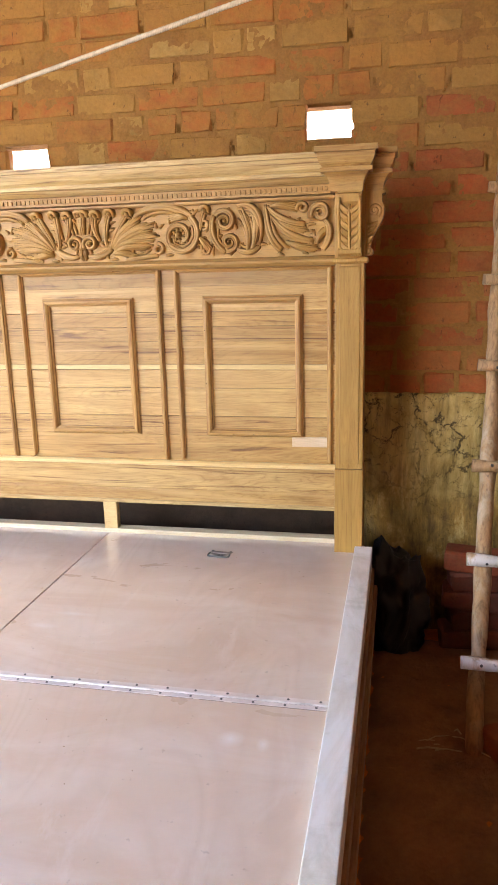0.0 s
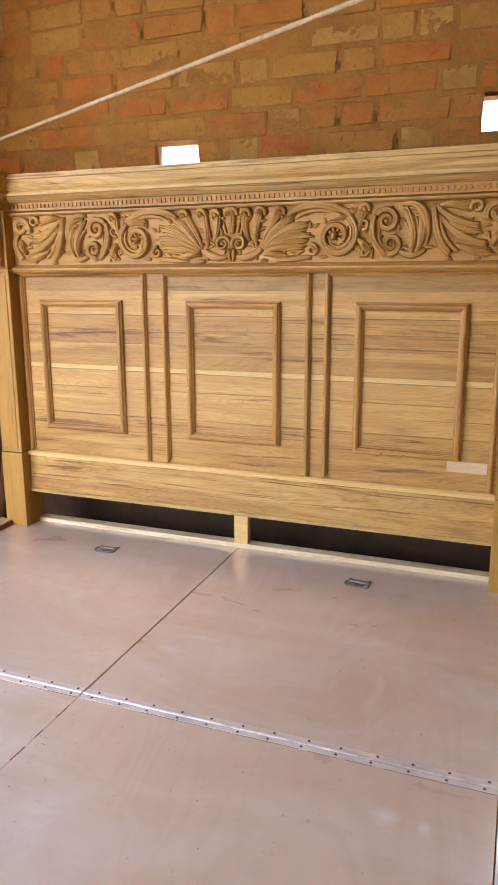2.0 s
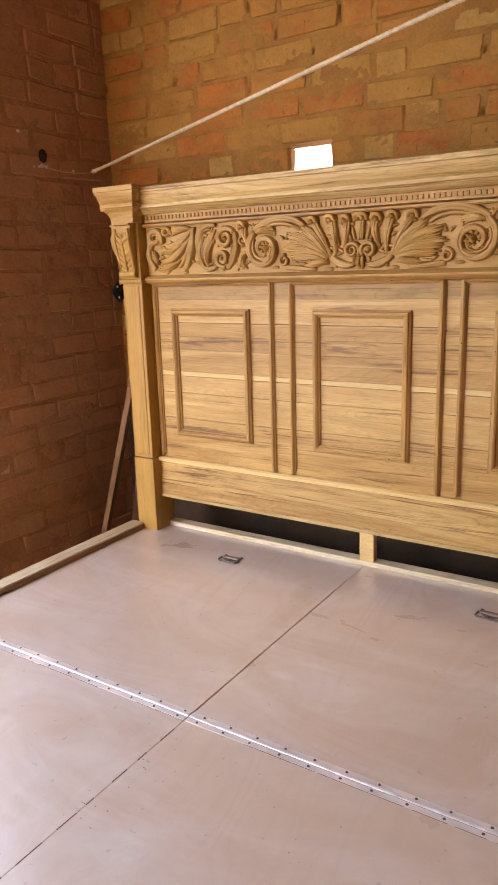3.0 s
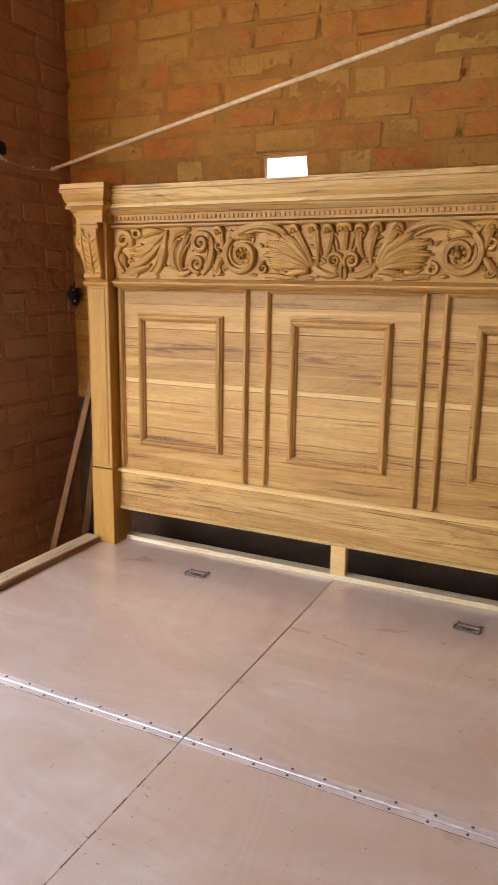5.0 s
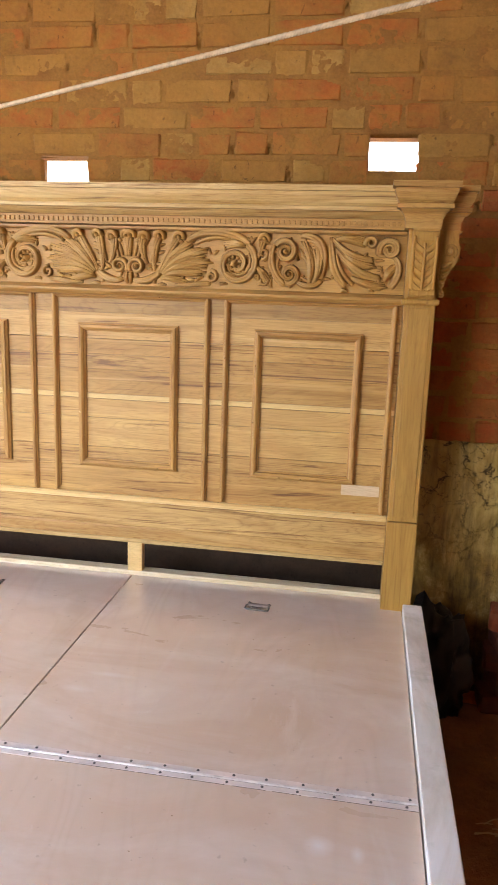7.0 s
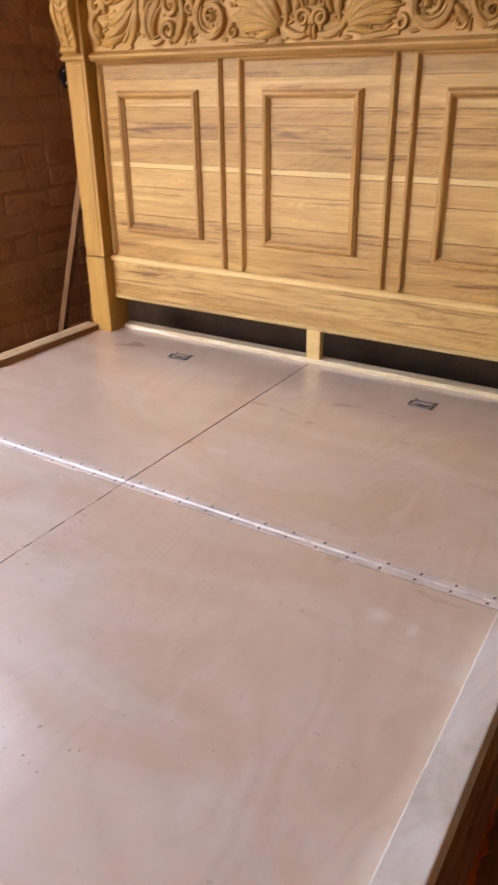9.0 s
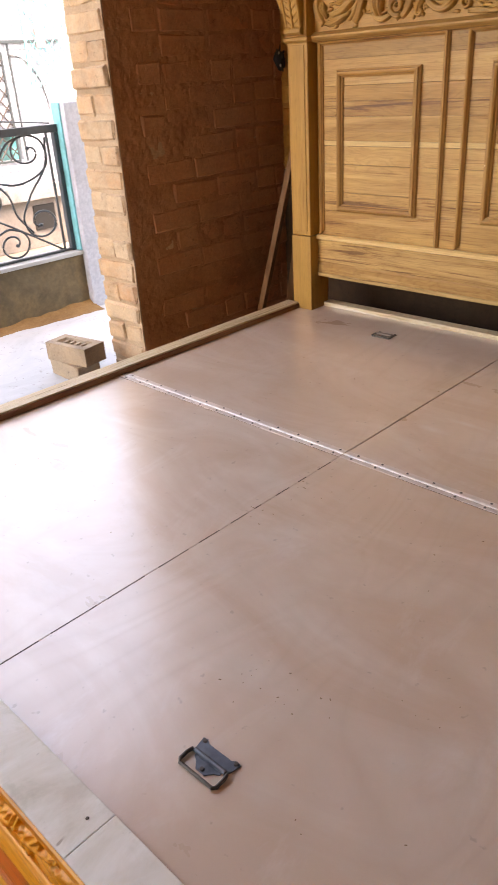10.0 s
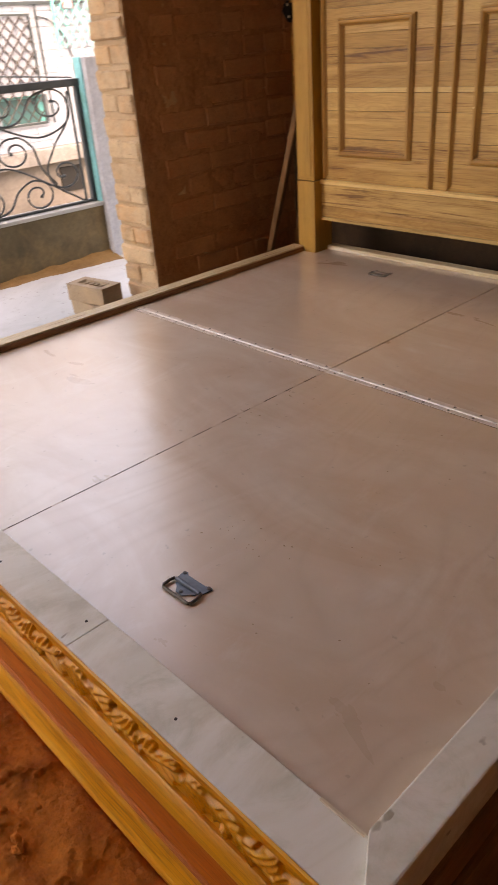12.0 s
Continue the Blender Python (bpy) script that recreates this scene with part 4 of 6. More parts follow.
part("bead_middle", extrude(bmesh.new(), [(-2.02, 0.333), (-2.0515, 0.333), (-2.0540, 0.337), (-2.0540, 0.342), (-2.0520, 0.350), (-2.0480, 0.361), (-2.0430, 0.370), (-2.0405, 0.373), (-2.02, 0.373)], -0.968, 0.968, ALONG_X), WOOD_FOOT, foot, "plain yellow bead under the carving")
part("hollow", extrude(bmesh.new(), [(-2.02, 0.250), (-2.0560, 0.250), (-2.0540, 0.262), (-2.0505, 0.282), (-2.0485, 0.310), (-2.0490, 0.334), (-2.02, 0.334)], -0.968, 0.968, ALONG_X), WOOD_RED, foot, "dark red hollow moulding")
for z, out in ((0.2550, 2.0560), (0.2485, 2.0575)):
    part("reed", extrude(bmesh.new(), [(-2.02, z - 0.0032), (-out, z - 0.0032), (-out - 0.0018, z - 0.0012), (-out - 0.0018, z + 0.0012), (-out, z + 0.0030), (-2.02, z + 0.0030)], -0.969, 0.969, ALONG_X), WOOD_RED, foot)
part("base_moulding", extrude(bmesh.new(), [(-2.02, 0.180), (-2.0715, 0.180), (-2.0760, 0.183), (-2.0768, 0.188), (-2.0762, 0.194), (-2.0740, 0.198), (-2.0725, 0.201), (-2.0680, 0.218), (-2.0625, 0.238), (-2.0590, 0.245), (-2.02, 0.245)], -0.970, 0.970, ALONG_X), WOOD_FOOT, foot, "sloping yellow base moulding")
bm = bmesh.new()
FULL = 1.0


def leaf_relief(x, z):
    """Height of a shallow running acanthus: veined leaves to both sides of a waving stem, with drilled eyes."""
    wave = 2 * math.pi * x / 0.31
    d = z - 0.4045 - 0.015 * math.sin(wave)
    side = 1 if d > 0 else -1
    turn = x + 0.008 * noise.noise((x * 14, side * 3, 1))
    reach = 0.021 - 0.013 * side * math.sin(wave) + 0.009 * math.sin(2 * math.pi * (turn - abs(d) * 0.9) / 0.058 + 2 * side)
    edge = max(0.0, min(1.0, (reach - abs(d)) / 0.004))
    vein = 0.5 + 0.5 * math.cos(2 * math.pi * (turn - abs(d) * (0.9 + 0.3 * math.sin(wave * 2))) / 0.0145)
    stem = max(0.0, 1 - (d / 0.0045) ** 2)
    h = edge * edge * (3 - 2 * edge) * (0.0042 + 0.0040 * vein * min(1.0, abs(d) / 0.008) + 0.0022 * noise.noise((x * 40, z * 40, 6))) + 0.0040 * stem
    for ex, ez, ew, eh in ((0.045, 0.010, 0.009, 0.005), (0.125, -0.012, 0.007, 0.006), (0.195, 0.014, 0.006, 0.006), (0.262, -0.010, 0.009, 0.005)):
        q = ((x % 0.31 - ex) / ew) ** 2 + ((z - 0.4045 - ez - 0.4 * (x % 0.31 - ex)) / eh) ** 2
        h = min(h, 0.009 * (q - 1) if q < 2 else h)
    return max(h, -0.007)


rows = []
for j in range(34):
    z = 0.3715 + 0.0655 * j / 33
    rows.append([bm.verts.new((x, -2.0255 - 0.0080 * (0.438 - z) / 0.072 - leaf_relief(x, z) - 0.002, z)) for x in [-0.966 + 1.932 * i / 800 for i in range(801)]])
for a, b in zip(rows, rows[1:]):
    for i in range(800):
        bm.faces.new((a[i], a[i + 1], b[i + 1], b[i]))
part("band_carving", bm, WOOD_FOOT, foot, "deep leaf scroll carving", True)
for x in (-0.93, 0.93):
    part("foot_block", cuboid(x - 0.038, x + 0.038, -2.058, -2.027, 0.0, 0.178, 0.004), WOOD_RED, foot)

# deck of four lift-up boards, with lifting handles
IRON = solid("blued_steel", (0.13, 0.155, 0.18), 0.38, 0.85, 40, 0.3)
STEEL = solid("rubbed_steel_knuckle", (0.74, 0.70, 0.64), 0.34, 0.45, 30, 0.3, 0.3)
GRIME = solid("black_grime", (0.15, 0.115, 0.09), 0.8, 0, 12, 0.5)
SCREW = solid("dark_screw", (0.10, 0.09, 0.08), 0.45, 0.8)
LEAFPLATE = solid("dusty_hinge_leaf", (0.68, 0.59, 0.52), 0.6, 0.0, 7, 0.22, 0.3)
HINGE_Y = -0.953
boards = []
bm = bmesh.new()
bmesh.ops.create_cone(bm, cap_ends=True, segments=8, radius1=0.0036, radius2=0.002, depth=0.002)
SCREW_HEAD = mesh_of(bm, "hinge_screw", SCREW)
for x0, x1, y0, y1 in ((-HALF, 0, HINGE_Y, 0.030), (0, HALF, HINGE_Y, 0.030), (-HALF, 0, FOOT_Y, HINGE_Y), (0, HALF, FOOT_Y, HINGE_Y)):
    boards.append(part("deck_panel", cuboid(x0 + ((0.0020 if y1 > 0 else 0.0006) if x0 == 0 else 0.001), x1 - ((0.0020 if y1 > 0 else 0.0006) if x1 == 0 else 0.001), y0 + 0.001, y1 - 0.001, DECK_Z - 0.018, DECK_Z, 0.0012), DECK, bed, "dusty brown laminated lift-up board"))


def handle(board, x, y, turn, tint, lift=0):
    """A chest handle: a pressed plate with a rolled barrel, screws and a square wire bail."""
    m = Matrix.Translation((x, y, DECK_Z)) @ Matrix.Rotation(radians(turn), 4, "Z") @ Matrix.Diagonal((0.86, 0.80, 0.9, 1))

    def put(bm):
        bmesh.ops.transform(bm, verts=bm.verts, matrix=m)
        return bm

    plate = bmesh.new()
    outline = [(-0.036, 0.004), (0.036, 0.004), (0.040, 0.012), (0.044, 0.034), (0.034, 0.036), (0.026, 0.030), (-0.026, 0.030), (-0.034, 0.036), (-0.044, 0.034), (-0.040, 0.012)]
    extrude(plate, outline, 0.0005, 0.003, ALONG_Z)
    low = [(-0.030, -0.004), (-0.030, 0.004), (0.030, 0.004), (0.030, -0.004), (0.020, -0.010), (0.010, -0.022), (-0.010, -0.022), (-0.020, -0.010)]
    extrude(plate, low, 0.0005, 0.0028, ALONG_Z)
    tube(plate, [(-0.036 + 0.009 * i, 0.004, 0.005) for i in range(9)], 0.0048, 8)
    body = part("lifting_handle", put(plate), tint, board, "blued steel chest handle lying flat")
    bail = bmesh.new()
    tube(bail, [(-0.040, 0.004, 0.005), (-0.043, -0.008, 0.005), (-0.043, -0.026, 0.004), (-0.038, -0.032, 0.004), (0.038, -0.032, 0.004), (0.043, -0.026, 0.004), (0.043, -0.008, 0.005), (0.040, 0.004, 0.005)], 0.0034, 8)
    bmesh.ops.rotate(bail, verts=bail.verts, cent=(0, 0.004, 0.005), matrix=Matrix.Rotation(radians(-lift), 3, "X"))
    for sx, sy in ((-0.037, 0.030), (0.037, 0.030), (0.0, -0.016)):
        bmesh.ops.create_cone(bail, cap_ends=True, segments=10, radius1=0.005, radius2=0.0035, depth=0.003, matrix=Matrix.Translation((sx, sy, 0.004)))
    part("bail", put(bail), SCREW, board, "dark wire bail and screws")
    return body


handle(boards[3], 0.414, -1.811, 1, IRON)
handle(boards[2], -0.455, -1.825, -3, IRON, 62)
OLD_IRON = solid("brown_tarnished_steel", (0.20, 0.15, 0.12), 0.5, 0.4, 40, 0.3)
handle(boards[1], 0.466, -0.130, -4, OLD_IRON)
handle(boards[0], -0.430, -0.150, 3, OLD_IRON)
for board, x in ((boards[0], -0.4575), (boards[1], 0.4575)):
    bm = bmesh.new()
    w = 0.4550
    box(bm, x - w, x + w, HINGE_Y - 0.0185, HINGE_Y - 0.0048, DECK_Z + 0.0003, DECK_Z + 0.0016)
    box(bm, x - w, x + w, HINGE_Y + 0.0048, HINGE_Y + 0.0185, DECK_Z + 0.0003, DECK_Z + 0.0016)
    strip = part("piano_hinge", bm, LEAFPLATE, board, "long dusty piano hinge")
    bm = bmesh.new()
    for lo, hi in ((-0.0196, -0.0187), (0.0187, 0.0196), (-0.0046, -0.0032)):
        run = x - w
        while run < x + w - 0.02:
            ln = min(random.uniform(0.05, 0.22), x + w - run)
            if abs(lo) < 0.01 or random.random() < 0.75:
                box(bm, run, run + ln, HINGE_Y + lo, HINGE_Y + hi, DECK_Z + 0.0002, DECK_Z + 0.0009)
            run += ln + random.uniform(0.0, 0.02)
    tagged(part("dirt_line", bm, GRIME, strip, "dark grime along the leaf edges"), kind="stuff")
    bm = bmesh.new()
    tube(bm, [(x - w + 0.0253 * (i // 2) + 0.0245 * (i % 2), HINGE_Y, DECK_Z + 0.0008) for i in range(73)], lambda q: 0.0030, 10)
    part("hinge_barrel", bm, STEEL, strip, "bright rolled steel barrel", True)
    for i in range(13):
        for sy in (-0.0115, 0.0115):
            screw = new("hinge_screw", SCREW_HEAD)
            screw.parent = strip
            screw.location = Vector((x - w + 0.03 + 0.0715 * i + 0.006 * (sy > 0) + random.uniform(-0.003, 0.003), HINGE_Y + sy, DECK_Z + 0.0024)) - root_place(strip)

# dust packed unevenly into the seam between the foot boards
bm = bmesh.new()
for y, ln in ((-1.03, 0.05), (-1.115, 0.03), (-1.185, 0.045), (-1.27, 0.02), (-1.33, 0.05), (-1.42, 0.06), (-1.52, 0.08), (-1.64, 0.09), (-1.76, 0.10), (-1.885, 0.10)):
    box(bm, -0.0012, 0.0012, y - ln / 2, y + ln / 2, DECK_Z - 0.0005, DECK_Z + 0.0004)
tagged(part("seam_dirt", bm, GRIME, bed, "dark dirt packed in the seam"), kind="stuff")

# ---- rope over the bed ----
ROPE = solid("twisted_cotton_rope", (0.60, 0.45, 0.29), 0.9, 0, 60, 0.2, 0.4)
rope = thing("rope", (-1.30, 0.218, 1.847), "pale twisted rope stretched taut above the bed", "rope")
A, B = Vector((-1.308, 0.218, 1.846)), Vector((2.06, -0.95, 2.144))
along = (B - A).normalized()
side = along.cross(Vector((0, 0, 1))).normalized()
upward = side.cross(along)
for k in range(3):
    bm = bmesh.new()
    steps = 700
    pts = []
    for i in range(steps + 1):
        s = i / steps
        a = 2 * math.pi * (s * 150 + k / 3)
        sag = 0.004
        pts.append(A.lerp(B, s) + side * (0.0036 * math.cos(a)) + upward * (0.0036 * math.sin(a) + sag))
    tube(bm, pts, 0.0036, 6)
    part("strand", bm, ROPE, rope, "", True)

bm = bmesh.new()
for k in range(3):
    tube(bm, [(-1.300 + 0.010 * math.cos(a), 0.214 + 0.012 * math.sin(a) + 0.004 * k, 1.850 + 0.006 * math.sin(2 * a) + 0.005 * k) for a in [2 * math.pi * i / 14 for i in range(15)]], 0.0042, 6)
part("knot", bm, ROPE, rope, "knotted end", True)
bm = bmesh.new()
tube(bm, [(-1.2965, 0.212 - 0.28 * i / 24, 1.848 - 0.012 * math.sin(math.pi * i / 24) + 0.003 * noise.noise((i * 0.6, 0, 4))) for i in range(25)], 0.0026, 6)
part("tail", bm, ROPE, rope, "loose tail along the wall", True)
DARK = solid("dark_hole_and_rag", (0.018, 0.017, 0.018), 0.95)
CHALK = solid("white_mortar_crumb", (0.72, 0.70, 0.66), 0.9)


def lump(at, size, seed, rough=0.35):
    """A crumbled lump."""
    bm = bmesh.new()
    bmesh.ops.create_icosphere(bm, subdivisions=3, radius=1.0)
    for v in bm.verts:
        f = 1 + rough * noise.noise(v.co * 2.1 + Vector((seed, 0, 0))) + 0.15 * noise.noise(v.co * 6 + Vector((0, seed, 0)))
        v.co = Vector(tuple(c + q * d * f for c, d, q in zip(at, size, v.co)))
    return bm


# The hole is uncut; its shade is the colour of this flat lump.
part("pocket", lump((-1.299, -0.052, 1.882), (0.004, 0.020, 0.026), 3), DARK, wall_west, "dark lump giving a broken pocket's shade between two bricks", True)
for k, (y, z, r) in enumerate(((-0.060, 1.850, 0.012), (-0.042, 1.846, 0.009), (-0.075, 1.845, 0.007), (-0.10, 1.843, 0.006), (-0.16, 1.96, 0.008), (0.10, 1.843, 0.006))):
    part("mortar_dab", lump((-1.298, y, z), (0.005, r, r * 0.7), 5 + k), CHALK, wall_west, "white mortar crumb", True)
rag = thing("rag", (-1.25, 0.27, 1.33), "black rag snagged in the wall corner, flecked with lime", "rag")
part("cloth", lump((-1.268, 0.278, 1.362), (0.016, 0.020, 0.036), 11, 1.3), DARK, rag, "", True)
for k, (x, y, z) in enumerate(((-1.252, 0.256, 1.385), (-1.250, 0.262, 1.340))):
    part("fleck", lump((x, y, z), (0.003, 0.003, 0.005), 20 + k), CHALK, rag, "white lime fleck", True)

# ---- timber leaning in the corner ----
def leaning_board(name, foot_at, head_at, w, d, mat, label, category):
    ob = thing(name, foot_at, label, category)
    f, h = Vector(foot_at), Vector(head_at)
    bm = cuboid(-w / 2, w / 2, -d / 2, d / 2, 0, (h - f).length, 0.002)
    bmesh.ops.transform(bm, verts=bm.verts, matrix=Matrix.Translation(f) @ (h - f).to_track_quat("Z", "Y").to_matrix().to_4x4())
    part("board", bm, mat, ob)
    return ob


leaning_board("timber_batten", (-1.262, -0.045, 0.012), (-0.995, 0.06, 1.10), 0.045, 0.022, WOOD_OLD, "reddish sawn batten leaning beside the headboard post", "batten")
leaning_board("timber_batten", (-1.225, 0.17, 0.012), (-1.03, 0.25, 1.36), 0.05, 0.03, WOOD_OLD, "dark old batten leaning in the corner behind the bed", "batten")

# ---- pole ladder by the back wall ----
def pole_material(name, wood_tone, paint, low, high):
    """A barked pole with worn splashes of whitewash."""
    m = Mat(name, 0.8)
    grain = m.noise(3.0, m.place((22, 22, 2.0), 7.0), 6, 0.65, 0.6)
    c = m.ramp(grain, [(0.3, tuple(0.45 * k for k in wood_tone)), (0.5, wood_tone), (0.72, tuple(1.35 * k for k in wood_tone))])
    worn = m.noise(5.0, m.place((1.5, 1.5, 0.7), 3.0), 8, 0.72, 0.5)
    c = m.mix(c, paint, m.ramp(worn, [(low, gray(0.0)), (high, gray(0.92))]))
    c = m.mix(c, m.ramp(m.noise(30.0, None, 3, 0.6), [(0.27, gray(0.4)), (0.34, gray(1.0))]), 0.8, "MULTIPLY")
    m.color(c)
    m.bump(grain, 0.5, 0.004)
    return m.m


POLE = pole_material("weathered_pole", (0.36, 0.20, 0.085), (0.47, 0.34, 0.21), 0.53, 0.66)
LIMEWASH = pole_material("limewashed_pole", (0.38, 0.22, 0.10), (0.66, 0.59, 0.52), 0.47, 0.56)
ladder = thing("ladder", (1.50, -0.45, 0.0), "rough pole ladder splashed with white paint, leaning on the wall", "ladder")


def stile_at(x, z):
    return Vector((x - 0.012 + 0.052 * z, -0.45 + 0.40 * z, z))


for x, m in ((1.297, POLE), (1.70, POLE)):
    bm = bmesh.new()
    tube(bm, [stile_at(x, 0.005 + 1.84 * i / 40) + Vector((0.005 * noise.noise((i * 0.4, x, 0)), 0, 0)) for i in range(41)], lambda s: 0.024 + 0.002 * math.sin(s * 31) + 0.0015 * math.sin(s * 77), 10)
    part("stile", bm, m, ladder, "", True)
for k, z in enumerate((0.26, 0.53, 0.80, 1.08, 1.345, 1.62)):
    bm = bmesh.new()
    a, b = stile_at(1.245, z) + Vector((0, -0.035, 0.01 * (k % 2))), stile_at(1.76, z) + Vector((0, -0.035, -0.012))
    tube(bm, [a.lerp(b, i / 12) + Vector((0, 0, 0.003 * noise.noise((i * 0.7, k * 3.1, 0)))) for i in range(13)], lambda s: 0.019 + 0.002 * math.sin(s * 21 + k), 9)
    rung = part("rung", bm, LIMEWASH if k < 2 else POLE, ladder, "white-splashed rung" if k < 2 else "", True)
    for x in (1.297, 1.70):
        bm = bmesh.new()
        p = stile_at(x, z) + Vector((0.004, -0.052, 0.004))
        bmesh.ops.create_cone(bm, cap_ends=True, segments=8, radius1=0.005, radius2=0.004, depth=0.008, matrix=Matrix.Translation(p) @ Matrix.Rotation(radians(90), 4, "X"))
        part("spike", bm, NAIL, rung, "rusty nail head")

# ---- dark corner beside the bed ----
BLACK = solid("black_plastic", (0.011, 0.012, 0.013), 0.48)
bag = thing("plastic_bag", (1.06, 0.15, 0.0), "crumpled black plastic sheeting heaped in the dark corner", "bag")
bm = bmesh.new()
bmesh.ops.create_icosphere(bm, subdivisions=5, radius=1.0)
for v in bm.verts:
    p = v.co.copy()
    fold = 0.26 * (1 - abs(noise.noise(p * 1.7 + Vector((3, 1, 2))))) ** 3 + 0.11 * (1 - abs(noise.noise(p * 3.6 + Vector((1, 7, 2))))) ** 4
    f = 0.78 + 0.22 * noise.noise(p * 1.2 + Vector((5, 2, 8))) + fold
    v.co = Vector((1.055 + 0.125 * p.x * f, 0.17 + 0.115 * p.y * f, max(0.012, 0.17 + 0.235 * p.z * f * (1 - 0.25 * p.x))))
part("sheet", bm, BLACK, bag, "", True)


# ---- bricks: a few shared worn shapes ----
def worn_brick(lx, ly, lz, seed, name, material, bevel=0.009):
    bm = cuboid(-lx / 2, lx / 2, -ly / 2, ly / 2, -lz / 2, lz / 2)
    bmesh.ops.bevel(bm, geom=list(bm.edges), offset=bevel, segments=1, affect="EDGES")
    rng = random.Random(seed)
    for v in bm.verts:
        v.co += Vector((rng.uniform(-1, 1), rng.uniform(-1, 1), rng.uniform(-1, 1))) * 0.0042
    return mesh_of(bm, name, material)


BL, BW, BH, PITCH, JOINT = 0.225, 0.108, 0.0735, 0.0855, 1.871
# Dark red puts the corner's shade into the stacked bricks' colour.
BRICK_STACK_SHADE = brick_material("shade_dark_red_brick", [(0.0, (0.15, 0.032, 0.014)), (1.0, (0.21, 0.050, 0.020))], (0.13, 0.06, 0.03), 0.5)
FREE = [worn_brick(BL, BW, BH, 50 + i, "brick", BRICK_STACK_SHADE) for i in range(3)]
FREE_RED = worn_brick(BL, BW, BH, 54, "brick", brick_material("fresh_red_brick", [(0.0, (0.30, 0.050, 0.014)), (1.0, (0.36, 0.070, 0.018))], (0.26, 0.10, 0.035), 0.5))


def loose_brick(at, turn, tilt=(0, 0), label="clay brick in a loose stack, dark red for the corner's shade", shape=None):
    ob = new("loose_brick", shape or FREE[random.randrange(3)])
    ob.matrix_world = pose(*at, tilt[0], tilt[1], turn)
    return tagged(ob, label, "brick", "bricks stacked beside the ladder")


for at, turn, tilt in (((1.33, 0.20, 0.049), 4, (0, 0)), ((1.58, 0.21, 0.049), -3, (0, 0)), ((1.82, 0.20, 0.049), 2, (0, 0)), ((1.36, 0.21, 0.1245), 12, (0, 0)), ((1.62, 0.20, 0.1245), -6, (0, 0)), ((1.85, 0.21, 0.1245), 3, (0, 0)), ((1.34, 0.205, 0.200), -5, (0, 0)), ((1.60, 0.215, 0.200), 8, (0, 0)), ((1.36, 0.205, 0.2755), 6, (0, 0)), ((1.61, 0.20, 0.2755), -8, (0, 0))):
    loose_brick(at, turn, tilt)
loose_brick((1.345, 0.19, 0.3515), -12, (0, 0), "bright red clay brick lying on the loose stack", FREE_RED)
loose_brick((1.43, -0.42, 0.050), 25, (0, 0), "bright red clay brick lying on the earth by the ladder", FREE_RED)

# litter on the earth floor
SHAVING = solid("pale_wood_litter", (0.50, 0.36, 0.20), 0.8)
for k in range(12):
    rng = random.Random(900 + k)
    x, y = rng.uniform(1.03, 1.95), rng.uniform(-1.2, -0.05)
    if k < 10:
        x, y = rng.uniform(1.12, 1.36), rng.uniform(-0.47, -0.30)
    ln, a = rng.uniform(0.015, 0.08), rng.uniform(-0.9, 0.5)
    bm = bmesh.new()
    dx, dy = math.cos(a) * ln / 2, math.sin(a) * ln / 2
    tube(bm, [(x - dx, y - dy, 0.016), (x - dx * 0.2, y - dy * 0.3, 0.020 + rng.uniform(0, 0.006)), (x + dx, y + dy, 0.016 + rng.uniform(0, 0.008))], rng.uniform(0.0012, 0.003), 5)
    lone("wood_splinter", bm, SHAVING, "pale wood splinter lying on the earth floor", "splinter", group="splinters on the floor", at=(x, y, 0.016))
bm = bmesh.new()
rng = random.Random(77)
shape = bmesh.new()
bmesh.ops.create_icosphere(shape, subdivisions=1, radius=1.0)
ico_v = [v.co.copy() for v in shape.verts]
ico_f = [[v.index for v in f.verts] for f in shape.faces]
shape.free()
piles = [(rng.uniform(-1.2, 1.4), rng.uniform(-2.9, -2.12)) for k in range(60)]
for k in range(2400):
    if k < 1600:
        px, py = piles[k % 60]
        x, y = rng.gauss(px, 0.035), rng.gauss(py, 0.03)
    else:
        x, y = rng.uniform(-1.2, 1.4), rng.uniform(-3.2, -2.10)
    if y > -2.095:
        continue
    r = rng.uniform(0.003, 0.015) * rng.uniform(0.3, 1.0)
    vs = [bm.verts.new((x + p.x * r * rng.uniform(0.7, 1.4), y + p.y * r * rng.uniform(0.7, 1.4), 0.021 + r * 0.2 + p.z * r * rng.uniform(0.5, 0.9))) for p in ico_v]
    for f in ico_f:
        bm.faces.new([vs[q] for q in f])
lone("earth_clods", bm, EARTH, "small crumbs and clods of red earth", "clods", "stuff")

# chips, scratches and dust crumbs on the deck
bm = bmesh.new()
rng = random.Random(5)
spots = [(0.36, -1.66, 0.07, 12), (0.44, -1.62, 0.04, 5), (0.05, -1.15, 0.06, 8), (0.02, -1.30, 0.05, 8), (0.62, -1.55, 0.08, 4), (0.74, -1.72, 0.10, 3), (0.55, -1.80, 0.02, 2), (-0.5, -1.5, 0.25, 10), (-0.3, -0.5, 0.3, 6), (0.6, -0.3, 0.2, 5), (0.3, -1.2, 0.3, 7), (0.75, -0.25, 0.05, 2)]
